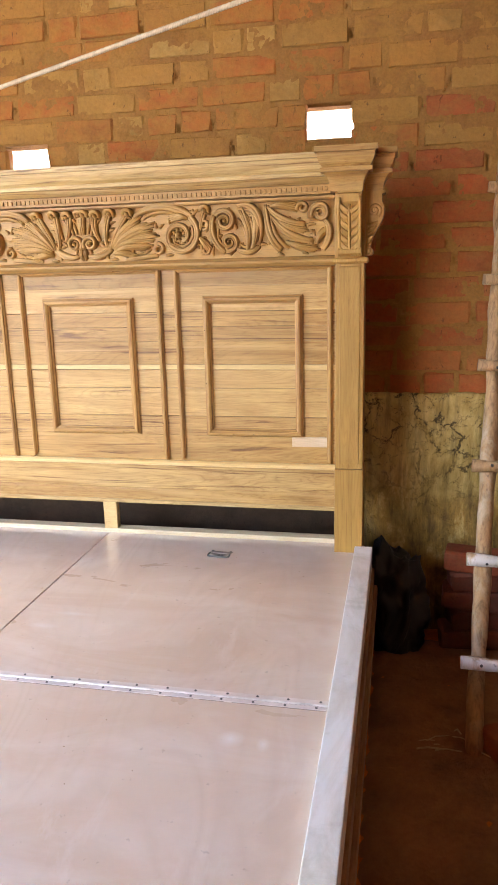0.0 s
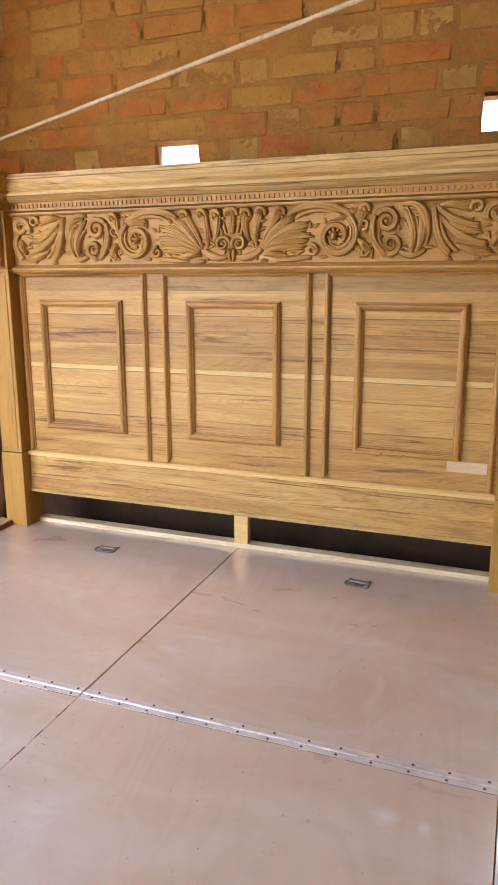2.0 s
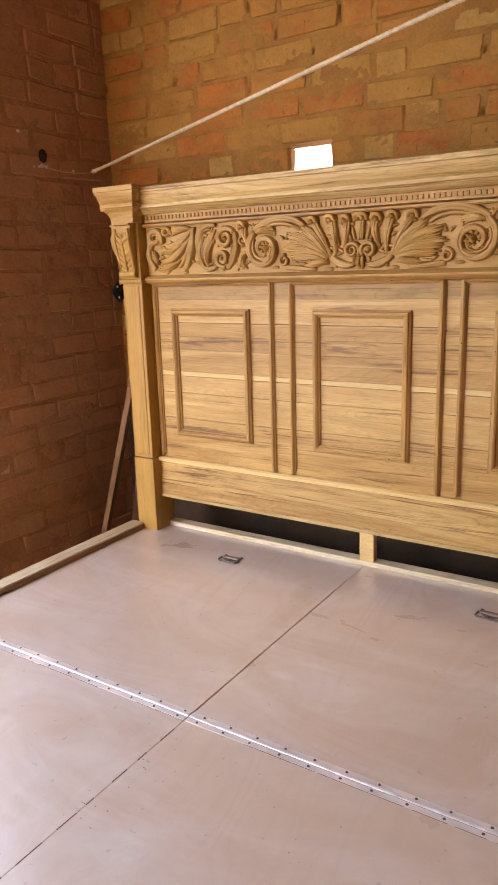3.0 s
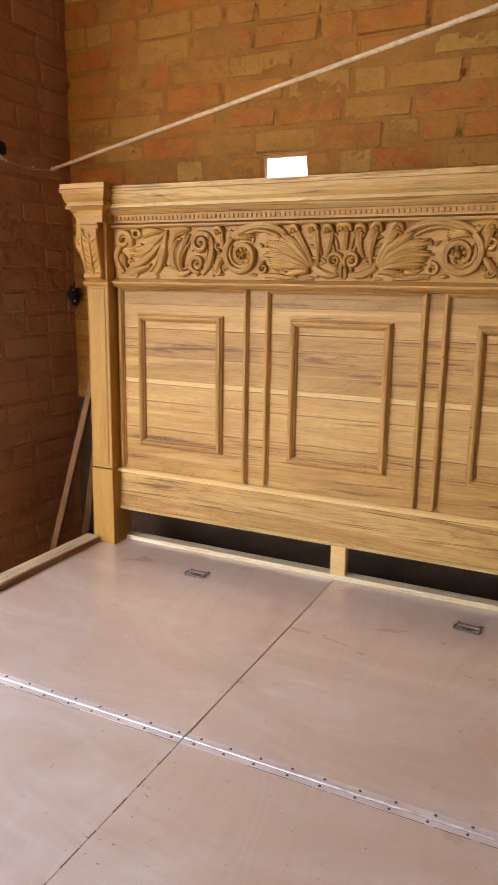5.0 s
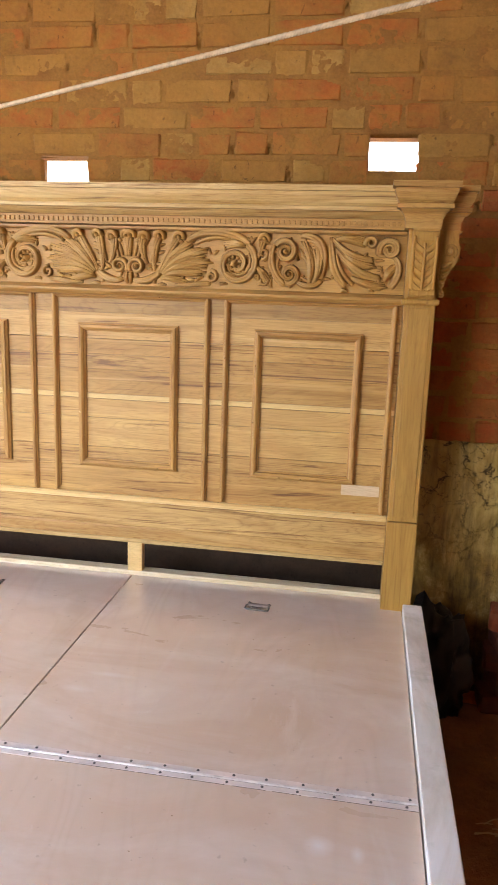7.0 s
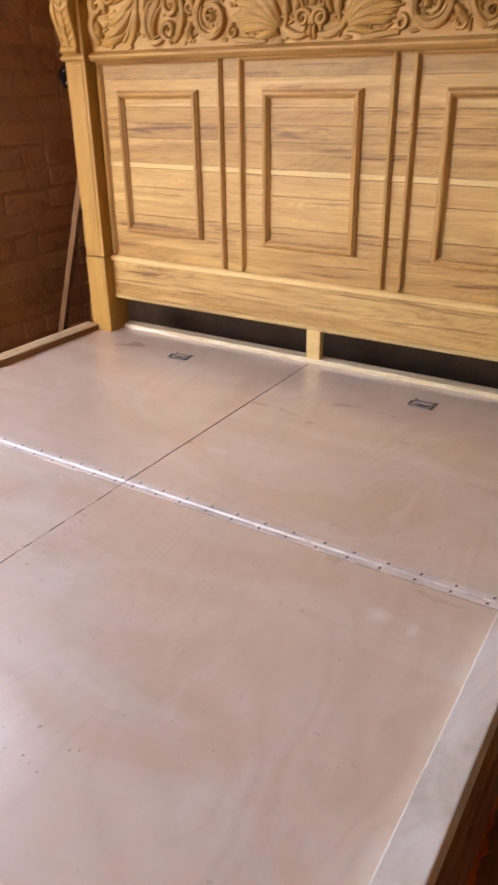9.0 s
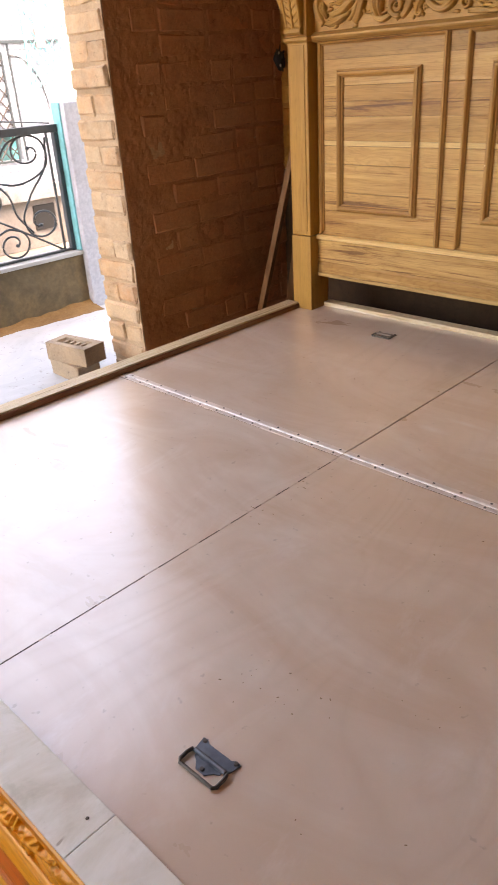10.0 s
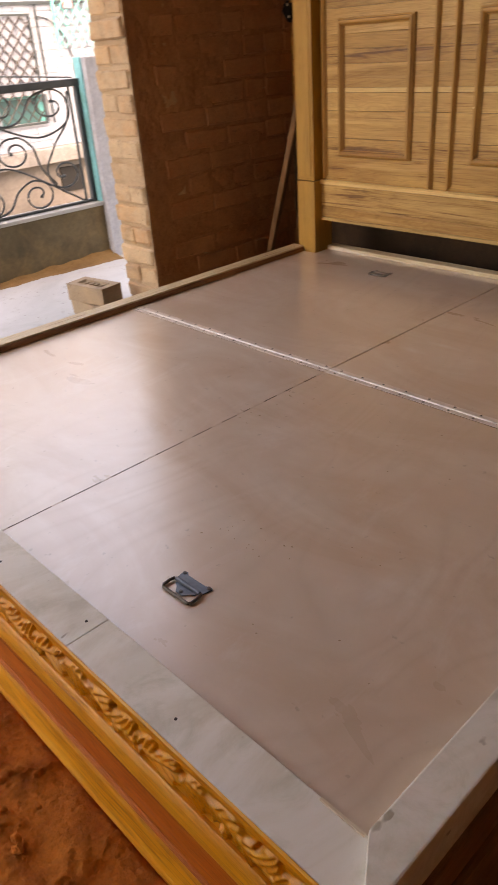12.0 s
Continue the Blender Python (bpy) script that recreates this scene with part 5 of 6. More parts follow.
for cx, cy, spread, count in spots:
    for k in range(count):
        x, y = rng.gauss(cx, spread * 0.6), rng.gauss(cy, spread * 0.35)
        if abs(x) > 0.88 or not -1.93 < y < 0.0:
            continue
        ln, a = rng.uniform(0.0006, 0.0024) * rng.uniform(0.5, 1.3), rng.uniform(-0.6, 0.9)
        m = Matrix.Translation((x, y, DECK_Z + 0.0008)) @ Matrix.Rotation(a, 4, "Z") @ Matrix.Diagonal((ln, rng.uniform(0.0005, 0.0011), 0.0006, 1))
        bmesh.ops.create_cube(bm, size=1.6, matrix=m)
lone("wood_crumbs", bm, solid("brown_crumb", (0.32, 0.22, 0.14), 0.9), "tiny brown wood crumbs scattered on the deck", "crumbs", "stuff")

# ---- veranda: stacked bricks, pots, parapet, railings ----
CLAY = [worn_brick(0.225, 0.11, 0.074, 70 + i, "brick", BRICK_PALE, 0.004) for i in range(2)]


def frogged_brick():
    """A pressed brick with a sunk frog and raised plain bars in it."""
    lx, ly, h = 0.225, 0.112, 0.0745
    bm = bmesh.new()
    outer = [(-lx / 2, -ly / 2), (lx / 2, -ly / 2), (lx / 2, ly / 2), (-lx / 2, ly / 2)]
    inner = [(-0.078, -0.030), (0.078, -0.030), (0.078, 0.030), (-0.078, 0.030)]
    floor_ = [(-0.070, -0.023), (0.070, -0.023), (0.070, 0.023), (-0.070, 0.023)]
    r = [[bm.verts.new((x, y, z)) for x, y in ring] for ring, z in ((outer, 0), (outer, h), (inner, h), (floor_, h - 0.014))]
    for a, b in zip(r, r[1:]):
        for k in range(4):
            bm.faces.new((a[k], a[(k + 1) % 4], b[(k + 1) % 4], b[k]))
    bm.faces.new(r[0][::-1])
    bm.faces.new(r[3])
    for k, x in enumerate((-0.048, -0.016, 0.016, 0.048)):
        box(bm, x - 0.006, x + 0.006, -0.017, 0.017, h - 0.0142, h - 0.004)
        box(bm, x - 0.006, x + 0.010, -0.005 + 0.004 * (k % 2), 0.003 + 0.004 * (k % 2), h - 0.0142, h - 0.0045)
    return bm


ob = lone("pressed_brick", frogged_brick(), BRICK_PALE, "grey-brown pressed brick, sunk panel on top, lying on another brick", "brick")
ob.matrix_world = pose(-1.535, -0.745, VERANDA + 0.076, 0, 0, 10)
ob = new("loose_brick", CLAY[0])
ob.matrix_world = pose(-1.55, -0.75, VERANDA + 0.038, 0, 0, -4)
tagged(ob, "weathered brick lying flat on the veranda floor", "brick")
for k in range(9):
    rng = random.Random(40 + k)
    bm = bmesh.new()
    r0 = bmesh.ops.create_icosphere(bm, subdivisions=1, radius=0.012 + 0.014 * rng.random())["verts"]
    for v in r0:
        v.co = v.co * rng.uniform(0.7, 1.15)
        v.co.z *= 0.5
    at = Vector((-1.40 + rng.uniform(-0.06, 0.10), -0.66 + rng.uniform(-0.05, 0.05), VERANDA + 0.007))
    bmesh.ops.translate(bm, verts=bm.verts, vec=at)
    lone("brick_rubble", bm, BRICK_PALE, "crumbled bit of brick at the wall foot", "rubble", group="rubble at the wall foot", at=at)

PARA_TOP, RAIL_Z = 0.535, 1.150
bm = bmesh.new()
rows = []
for j in range(9):
    row = []
    for i in range(61):
        y = -0.95 + 0.86 * i / 60
        reach = 0.05 + 0.07 * i / 60 + 0.03 * noise.noise((y * 6, 0, 2)) + 0.012 * noise.noise((y * 25, 1, 2))
        h = (1 - j / 8) ** 2 * (0.012 + 0.030 * i / 60) * (1 + 0.5 * noise.noise((y * 11, j * 0.6, 4)))
        row.append(bm.verts.new((-2.383 + reach * j / 8, y, VERANDA + h - 0.002 * (j == 8) + 0.001)))
    rows.append(row)
for a, b in zip(rows, rows[1:]):
    for i in range(60):
        bm.faces.new((a[i], b[i], b[i + 1], a[i + 1]))
lone("dirt_drift", bm, rough_material("ochre_silt", (0.16, 0.085, 0.028), (0.27, 0.155, 0.06), 7, 0.8, 0.005), "ochre dirt washed up along the parapet foot", "dirt", "stuff", smooth=True)
lone("parapet_wall", cuboid(-2.52, -2.38, -0.918, 0.10, VERANDA - 0.1, PARA_TOP - 0.02, 0.004), MOSSY, "low stained cement parapet round the veranda", "parapet", "structure")
lone("parapet_coping", cuboid(-2.53, -2.365, -0.930, 0.10, PARA_TOP - 0.0195, PARA_TOP, 0.004), CONCRETE, "pale cement coping on the parapet", "coping", "structure")
lone("parapet_wall_set_back", cuboid(-3.0, -2.86, -2.9, -0.72, VERANDA - 0.1, PARA_TOP - 0.0, 0.004), MOSSY, "low stained cement parapet set further back", "parapet", "structure")
lone("parapet_return", cuboid(-2.86, -2.522, -0.86, -0.72, VERANDA - 0.1, PARA_TOP - 0.003, 0.004), MOSSY, "short return of the stained parapet", "parapet", "structure")
lone("parapet_coping_set_back", cuboid(-3.01, -2.85, -2.9, -0.71, PARA_TOP + 0.0005, PARA_TOP + 0.018, 0.004), CONCRETE, "pale cement coping on the far parapet", "coping", "structure")
post = thing("cement_post", (-2.40, 0.02, VERANDA), "pale grey painted cement post beside the railing", "post")
part("shaft", cuboid(-2.46, -2.34, -0.098, 0.075, VERANDA, 1.245, 0.006), GRAYPOST, post)
part("edge_strip", cuboid(-2.440, -2.375, -0.107, -0.0985, PARA_TOP + 0.001, 1.245, 0.002), solid("pale_blue_paint", (0.12, 0.46, 0.52), 0.5), post, "pale blue painted steel edge")

RAILING = solid("dark_blue_grey_paint", (0.022, 0.036, 0.045), 0.40)


# scrolls of a panel, in metres from its lower corner: middle, half width, half height, angle where the spiral opens, turns, then the places that its tail passes
SCROLLS = ((0.155, 0.421, 0.097, 0.075, 0, -1.35, ((0.162, 0.278), (0.085, 0.159), (0.080, 0.030))),
           (0.172, 0.090, 0.098, 0.076, 180, -1.15, ((0.120, 0.195), (0.244, 0.237), (0.390, 0.213), (0.745, 0.014))),
           (0.468, 0.086, 0.086, 0.070, 80, 1.30, ((0.362, 0.127), (0.288, 0.040), (0.180, 0.014))),
           (0.371, 0.306, 0.090, 0.070, 80, -1.30, ((0.480, 0.324), (0.515, 0.215), (0.590, 0.125))),
           (0.645, 0.170, 0.092, 0.072, 180, -1.20, ((0.606, 0.300), (0.715, 0.424), (0.744, 0.560))),
           (0.631, 0.506, 0.100, 0.073, 0, -1.20, ((0.700, 0.409), (0.525, 0.362), (0.299, 0.437), (0.040, 0.578))),
           (0.335, 0.516, 0.076, 0.062, 200, 1.20, ((0.337, 0.432), (0.440, 0.452), (0.520, 0.545), (0.626, 0.579))))


def railing(at_x, y0, y1, z0, z1, label, flip=False):
    """A welded steel panel: square frame with wrought spirals."""
    ob = thing("railing", (at_x, (y0 + y1) / 2, z0), label, "railing", "veranda railings")
    part("top_bar", cuboid(at_x - 0.02, at_x + 0.02, y0, y1, z1 - 0.035, z1, 0.003), RAILING, ob)
    part("bottom_bar", cuboid(at_x - 0.012, at_x + 0.012, y0, y1, z0 + 0.002, z0 + 0.014, 0.002), RAILING, ob)
    for y in (y0, y1 - 0.024):
        part("upright", cuboid(at_x - 0.016, at_x + 0.016, y, y + 0.024 + 0.006 * (y == y0), z0, z1 - 0.0355, 0.003), RAILING, ob)
    wide = (y1 - y0) / 0.817

    def spot(u, v):
        y = y1 - wide * u if flip else y0 + wide * u
        return Vector((at_x, y, z0 + (z1 - z0) * v / 0.614))

    for u in (0.088, 0.756):
        y = spot(u, 0).y
        part("thin_upright", cuboid(at_x - 0.005, at_x + 0.005, y - 0.005, y + 0.005, z0 + 0.013, z1 - 0.035), RAILING, ob)
    for cu, cv, ru, rv, a0, turns, tail in SCROLLS:
        pts = []
        for i in range(37):
            s = i / 36
            k, a = 1 - 0.80 * (1 - s) ** 2.2, radians(a0) + 2 * math.pi * turns * (s - 1)
            pts.append(spot(cu + ru * k * math.cos(a), cv + rv * k * math.sin(a)))
        ways = [pts[-5], pts[-1]] + [spot(*p) for p in tail]
        ways.append(ways[-1] * 2 - ways[-2])
        for p0, p1, p2, p3 in zip(ways, ways[1:], ways[2:], ways[3:]):
            t1, t2 = (p2 - p0) * 0.5, (p3 - p1) * 0.5
            if p0 is ways[0]:
                t1 = (p1 - p0).normalized() * (p2 - p1).length
            for i in range(1, 11):
                s = i / 10
                pts.append(p1 * (2 * s ** 3 - 3 * s * s + 1) + t1 * (s ** 3 - 2 * s * s + s) + p2 * (3 * s * s - 2 * s ** 3) + t2 * (s ** 3 - s * s))
        bm = bmesh.new()
        tube(bm, pts, 0.0055, 6)
        bmesh.ops.create_icosphere(bm, subdivisions=1, radius=0.011, matrix=Matrix.Translation(pts[0]))
        part("scroll", bm, RAILING, ob, "", True)
    return ob


railing(-2.43, -0.902, -0.108, PARA_TOP + 0.001, RAIL_Z, "dark painted wrought iron railing with spiral scrolls on the parapet")
railing(-2.93, -1.70, -0.775, PARA_TOP + 0.019, RAIL_Z, "dark wrought iron railing standing on the set-back parapet", True)
railing(-2.93, -2.68, -1.71, PARA_TOP + 0.019, RAIL_Z, "dark wrought iron railing standing on the set-back parapet", True)
bm = bmesh.new()
tube(bm, [Vector((-2.44, -0.13, 1.156)).lerp(Vector((-5.98, -1.15, 1.46)), i / 16) + Vector((0, 0, -0.05 * math.sin(math.pi * i / 16))) for i in range(17)], 0.004, 6)
lone("cable", bm, RAILING, "thin dark cable slung from the railing across the street", "cable", at=(-2.44, -0.13, 1.156))


def lathe(profile, cx, cy, z0, sides=28, cap=True, wide=1.0, tall=1.0):
    bm = bmesh.new()
    profile = [(r * wide, z * tall) for r, z in profile]
    rings = [[bm.verts.new((cx + r * math.cos(2 * math.pi * k / sides), cy + r * math.sin(2 * math.pi * k / sides), z0 + z)) for k in range(sides)] for r, z in profile]
    for a, b in zip(rings, rings[1:]):
        for k in range(sides):
            bm.faces.new((a[k], a[(k + 1) % sides], b[(k + 1) % sides], b[k]))
    if cap:
        bm.faces.new(rings[0][::-1])
        bm.faces.new(rings[-1])
    return bm


TERRA = solid("terracotta_plastic", (0.10, 0.025, 0.019), 0.55, 0, 8)
RIM = solid("dusty_rim", (0.30, 0.215, 0.185), 0.7, 0, 12)
SOIL = rough_material("potting_soil", (0.05, 0.03, 0.02), (0.11, 0.07, 0.04), 20)
BUCKET = solid("dirty_cream_bucket", (0.42, 0.39, 0.31), 0.6, 0, 9, 0.42)
TWIG = solid("dry_twig", (0.22, 0.16, 0.13), 0.85)
LEAF = solid("aloe_leaf", (0.07, 0.12, 0.05), 0.5, 0, 15, 0.35)
PINK = solid("faded_pink_petal", (0.55, 0.22, 0.22), 0.7)

pot = thing("flower_pot", (-2.46, -1.055, VERANDA), "empty terracotta plastic flower pot with a pale dusty rim", "flower pot", "pots by the parapet")
part("pot", lathe([(0.070, 0), (0.082, 0.03), (0.100, 0.156), (0.095, 0.156), (0.086, 0.095)], -2.46, -1.055, VERANDA), TERRA, pot, "", True)
part("rim", lathe([(0.099, 0.155), (0.120, 0.165), (0.125, 0.185), (0.118, 0.196), (0.104, 0.194), (0.0975, 0.172), (0.0945, 0.150)], -2.46, -1.055, VERANDA, cap=False), RIM, pot, "pale dusty rim", True)
part("soil", lathe([(0.083, 0.097), (0.087, 0.122), (0.03, 0.130)], -2.46, -1.055, VERANDA), SOIL, pot)

bucket = thing("bucket_planter", (-2.61, -1.195, VERANDA), "dirty cream plastic bucket used as a planter for a dry stem", "planter", "pots by the parapet")
part("bucket", lathe([(0.088, 0), (0.092, 0.01), (0.104, 0.15), (0.106, 0.152), (0.106, 0.164), (0.110, 0.166), (0.112, 0.205), (0.116, 0.207), (0.116, 0.220), (0.106, 0.220), (0.100, 0.16)], -2.61, -1.195, VERANDA, 28, True, 0.82, 0.92), BUCKET, bucket, "", True)
part("soil", lathe([(0.099, 0.15), (0.100, 0.175), (0.03, 0.185)], -2.61, -1.195, VERANDA, 28, True, 0.82, 0.92), SOIL, bucket)
bm = bmesh.new()
rng = random.Random(12)
tips = []
trunk = [Vector((-2.61 + 0.008 * math.sin(i * 0.9), -1.195 + 0.012 * math.sin(i * 0.6), VERANDA + 0.17 + 0.055 * i)) for i in range(11)]
tube(bm, trunk, lambda s: 0.009 - 0.005 * s, 7)
for k in range(34):
    p = trunk[rng.randrange(3, 11)]
    d = Vector((rng.uniform(-0.6, 0.6), rng.uniform(-1, 1), rng.uniform(0.1, 0.9))).normalized() * rng.uniform(0.05, 0.13)
    mid = p + d * 0.5 + Vector((0, 0, 0.012))
    tube(bm, [p, mid, p + d], lambda s: 0.0035 - 0.002 * s, 5)
    tips.append(p + d)
part("stem", bm, TWIG, bucket, "dry branching stem", True)
bm = bmesh.new()
for p in tips[:10]:
    for k in range(4):
        bmesh.ops.create_icosphere(bm, subdivisions=1, radius=rng.uniform(0.005, 0.012), matrix=Matrix.Translation(p + Vector((rng.uniform(-1, 1), rng.uniform(-1, 1), rng.uniform(-1, 1))) * 0.013) @ Matrix.Diagonal((1, 0.5, 0.8, 1)))
part("blossom", bm, PINK, bucket, "faded pink blossom clusters")

dark = thing("flower_pot", (-2.66, -1.395, VERANDA), "dark pot with a spiky green aloe", "flower pot", "pots by the parapet")
part("pot", lathe([(0.075, 0), (0.10, 0.14), (0.112, 0.15), (0.112, 0.18), (0.10, 0.18), (0.092, 0.14)], -2.66, -1.395, VERANDA), solid("dark_green_plastic", (0.025, 0.045, 0.035), 0.5), dark, "", True)
for k in range(15):
    a, ln = 2 * math.pi * k / 15 + rng.uniform(-0.2, 0.2), rng.uniform(0.16, 0.28)
    bm = bmesh.new()
    pts = []
    for i in range(9):
        s = i / 8
        pts.append(Vector((-2.66 + math.cos(a) * ln * 0.75 * s, -1.395 + math.sin(a) * ln * 0.75 * s, VERANDA + 0.155 + ln * (0.9 * s - 0.42 * s * s))))
    tube(bm, pts, lambda s: 0.013 * (1 - s) ** 0.7 + 0.0012, 6)
    part("leaf", bm, LEAF, dark, "", True)

# ---- across the street ----
WHITEWASH = rough_material("whitewashed_brick", (0.23, 0.27, 0.335), (0.34, 0.395, 0.475), 2.5, 0.4, 0.006)
PALE_BLUE = rough_material("pale_blue_distemper", (0.17, 0.255, 0.35), (0.26, 0.355, 0.455), 0.8, 0.15, 0.004)
LEDGE = rough_material("stained_cement_ledge", (0.085, 0.085, 0.085), (0.26, 0.265, 0.275), 3.0, 0.5, 0.008)
DUN = rough_material("dun_mud_render", (0.10, 0.092, 0.086), (0.17, 0.155, 0.145), 2.0, 0.4, 0.01)
TEAL = solid("teal_paint", (0.07, 0.42, 0.44), 0.5, 0, 3)
FX = -8.0
house = thing("house", (-9.0, 2.0, -0.6), "whitewashed brick house across the street with a grilled window", "house")
facade = part("wall", wall_with_holes(-1, 6.5, 0.007, 0.25, -0.6, 4.5, [(2.17, 2.86, 0.50, 0.82)]), WHITEWASH, house, "whitewashed brick front")
facade.data.transform(Matrix.Translation(root_place(house)))
facade.data.transform(Matrix.Translation((FX, 0, 0)) @ Matrix(((0, -1, 0, 0), (1, 0, 0, 0), (0, 0, 1, 0), (0, 0, 0, 1))))
facade.data.transform(Matrix.Translation(-root_place(house)))
facade.data.update()
bm = bmesh.new()
rng = random.Random(31)
for row in range(27):
    z = 0.20 + 0.0855 * row
    y = 0.3 - rng.uniform(0, 0.2)
    while y < 4.2:
        ln = 0.225 if rng.random() < 0.65 else 0.108
        if not (y + ln > 2.17 and y < 2.86 and 0.43 < z < 0.82):
            box(bm, FX - 0.02, FX + 0.001 + rng.uniform(0, 0.007), y, y + ln, z, z + 0.076)
        y += ln + 0.013
tagged(part("brick_facing", bm, WHITEWASH, house, "whitewashed brick courses"), kind="stuff")
part("ledge", cuboid(FX - 0.02, FX + 0.22, -0.5, 5.0, 0.02, 0.195, 0.01), LEDGE, house, "stained cement ledge")
part("plinth", cuboid(FX - 0.02, FX + 0.10, -0.5, 5.0, -0.6, 0.019, 0.01), DUN, house, "dun mud-rendered plinth")
part("window_back", cuboid(FX - 0.22, FX - 0.17, 2.172, 2.858, 0.502, 0.818), WHITEWASH, house, "whitewashed screen behind the grille")
LATTICE = solid("rusty_brown_lattice", (0.040, 0.034, 0.034), 0.7, 0, 8)
grille = part("window_grille", cuboid(FX + 0.02, FX + 0.045, 1.815, 1.84, 0.48, 1.80, 0.002), RAILING, house, "dark steel window grille of crossed bars")
for y0, y1, z0, z1 in ((2.765, 2.79, 0.505, 1.69), (2.875, 2.895, 0.48, 1.80), (1.70, 3.60, 1.80, 1.835), (1.84, 2.79, 1.69, 1.71), (1.84, 2.79, 0.48, 0.505)):
    part("grille_bar", cuboid(FX + 0.022, FX + 0.043, y0, y1, z0, z1, 0.002), RAILING, grille)
for sgn in (1, -1):
    for k in range(-9, 10):
        pts = []
        for i in range(41):
            y = 1.84 + 0.92 * i / 40
            z = 1.10 + sgn * (y - 2.30) * 1.15 + k * 0.165
            if 0.505 < z < 1.69:
                pts.append((FX + 0.032 + 0.003 * sgn, y, z))
        if len(pts) > 1:
            bm = bmesh.new()
            tube(bm, pts, 0.0085, 5)
            part("lattice_bar", bm, LATTICE, grille)
bm = bmesh.new()
tube(bm, [(FX + 0.035, 2.90 + 0.42 * math.sin(math.pi / 2 * i / 14), 1.05 + 0.62 * math.cos(math.pi / 2 * i / 14)) for i in range(15)], 0.009, 5)
part("hoop", bm, RAILING, grille, "", True)
sign = part("sill_board", cuboid(FX - 0.16, FX - 0.13, 2.19, 2.84, 0.50, 0.80, 0.004), solid("dark_green_panel", (0.03, 0.13, 0.14), 0.5, 0, 5), house, "dark green shutter board with a teal frame")
part("sill_frame", cuboid(FX - 0.165, FX - 0.125, 2.78, 2.86, 0.50, 0.82, 0.004), TEAL, sign)
part("sill_frame", cuboid(FX - 0.165, FX - 0.125, 2.17, 2.779, 0.782, 0.82, 0.004), TEAL, sign)
part("drain_hole", cuboid(FX + 0.101, FX + 0.13, 2.78, 3.09, -0.37, -0.06, 0.004), solid("matt_black_void", (0.006, 0.007, 0.008), 1.0), house, "black square vent")
jali = part("balcony_grille", cuboid(FX + 0.03, FX + 0.05, 3.12, 3.15, 1.30, 2.40), TEAL, house, "teal lattice balcony grille")
for sgn in (1, -1):
    for k in range(-8, 9):
        pts = [(FX + 0.04 + 0.004 * sgn, 3.15 + 0.8 * i / 20, 1.85 + sgn * (0.8 * i / 20 - 0.4) * 1.2 + k * 0.15) for i in range(21)]
        pts = [p for p in pts if 1.30 < p[2] < 2.40]
        if len(pts) > 1:
            bm = bmesh.new()
            tube(bm, pts, 0.008, 5)
            part("lattice_bar", bm, TEAL, jali)
part("hung_cloth", cuboid(FX + 0.056, FX + 0.066, 3.28, 3.40, 1.75, 2.10, 0.002), solid("faded_rose_cloth", (0.62, 0.28, 0.30), 0.9), house, "faded rose cloth hung on the grille")
neighbour = thing("house", (-7.0, -3.0, -0.6), "pale blue distempered neighbouring house close to the street", "house")
part("wall", cuboid(-7.6, -6.0, -9.0, 0.26, -0.6, 4.6, 0.01), PALE_BLUE, neighbour, "pale blue plain wall")
part("corner_pier", cuboid(-7.6, -5.97, 0.262, 0.47, -0.6, 1.95, 0.01), WHITEWASH, neighbour, "whitewashed corner pier")

# ---- plaster patch low on the back wall ----
def plaster_patch():
    bm = bmesh.new()
    x0, x1, z0, step = 0.90, WALL_E, 0.0, 0.022
    nx = int((x1 - x0) / step)
    rows = []
    for j in range(44):
        row = []
        for i in range(nx + 1):
            x = x0 + i * step
            top = 0.940 + 0.010 * noise.noise((x * 9, 0, 0)) + 0.006 * noise.noise((x * 31, 2, 0))
            z = z0 + (top - z0) * j / 43
            row.append(bm.verts.new((x, 0.308 + 0.004 * noise.noise((x * 7, z * 7, 1)) + 0.0025 * noise.noise((x * 30, z * 30, 4)), z)))
        rows.append(row)
    back = [bm.verts.new((v.co.x, WALL_N + 0.02, v.co.z)) for v in rows[-1]]
    rows.append(back)
    for a, b in zip(rows, rows[1:]):
        for i in range(nx):
            bm.faces.new((a[i], a[i + 1], b[i + 1], b[i]))
    return bm


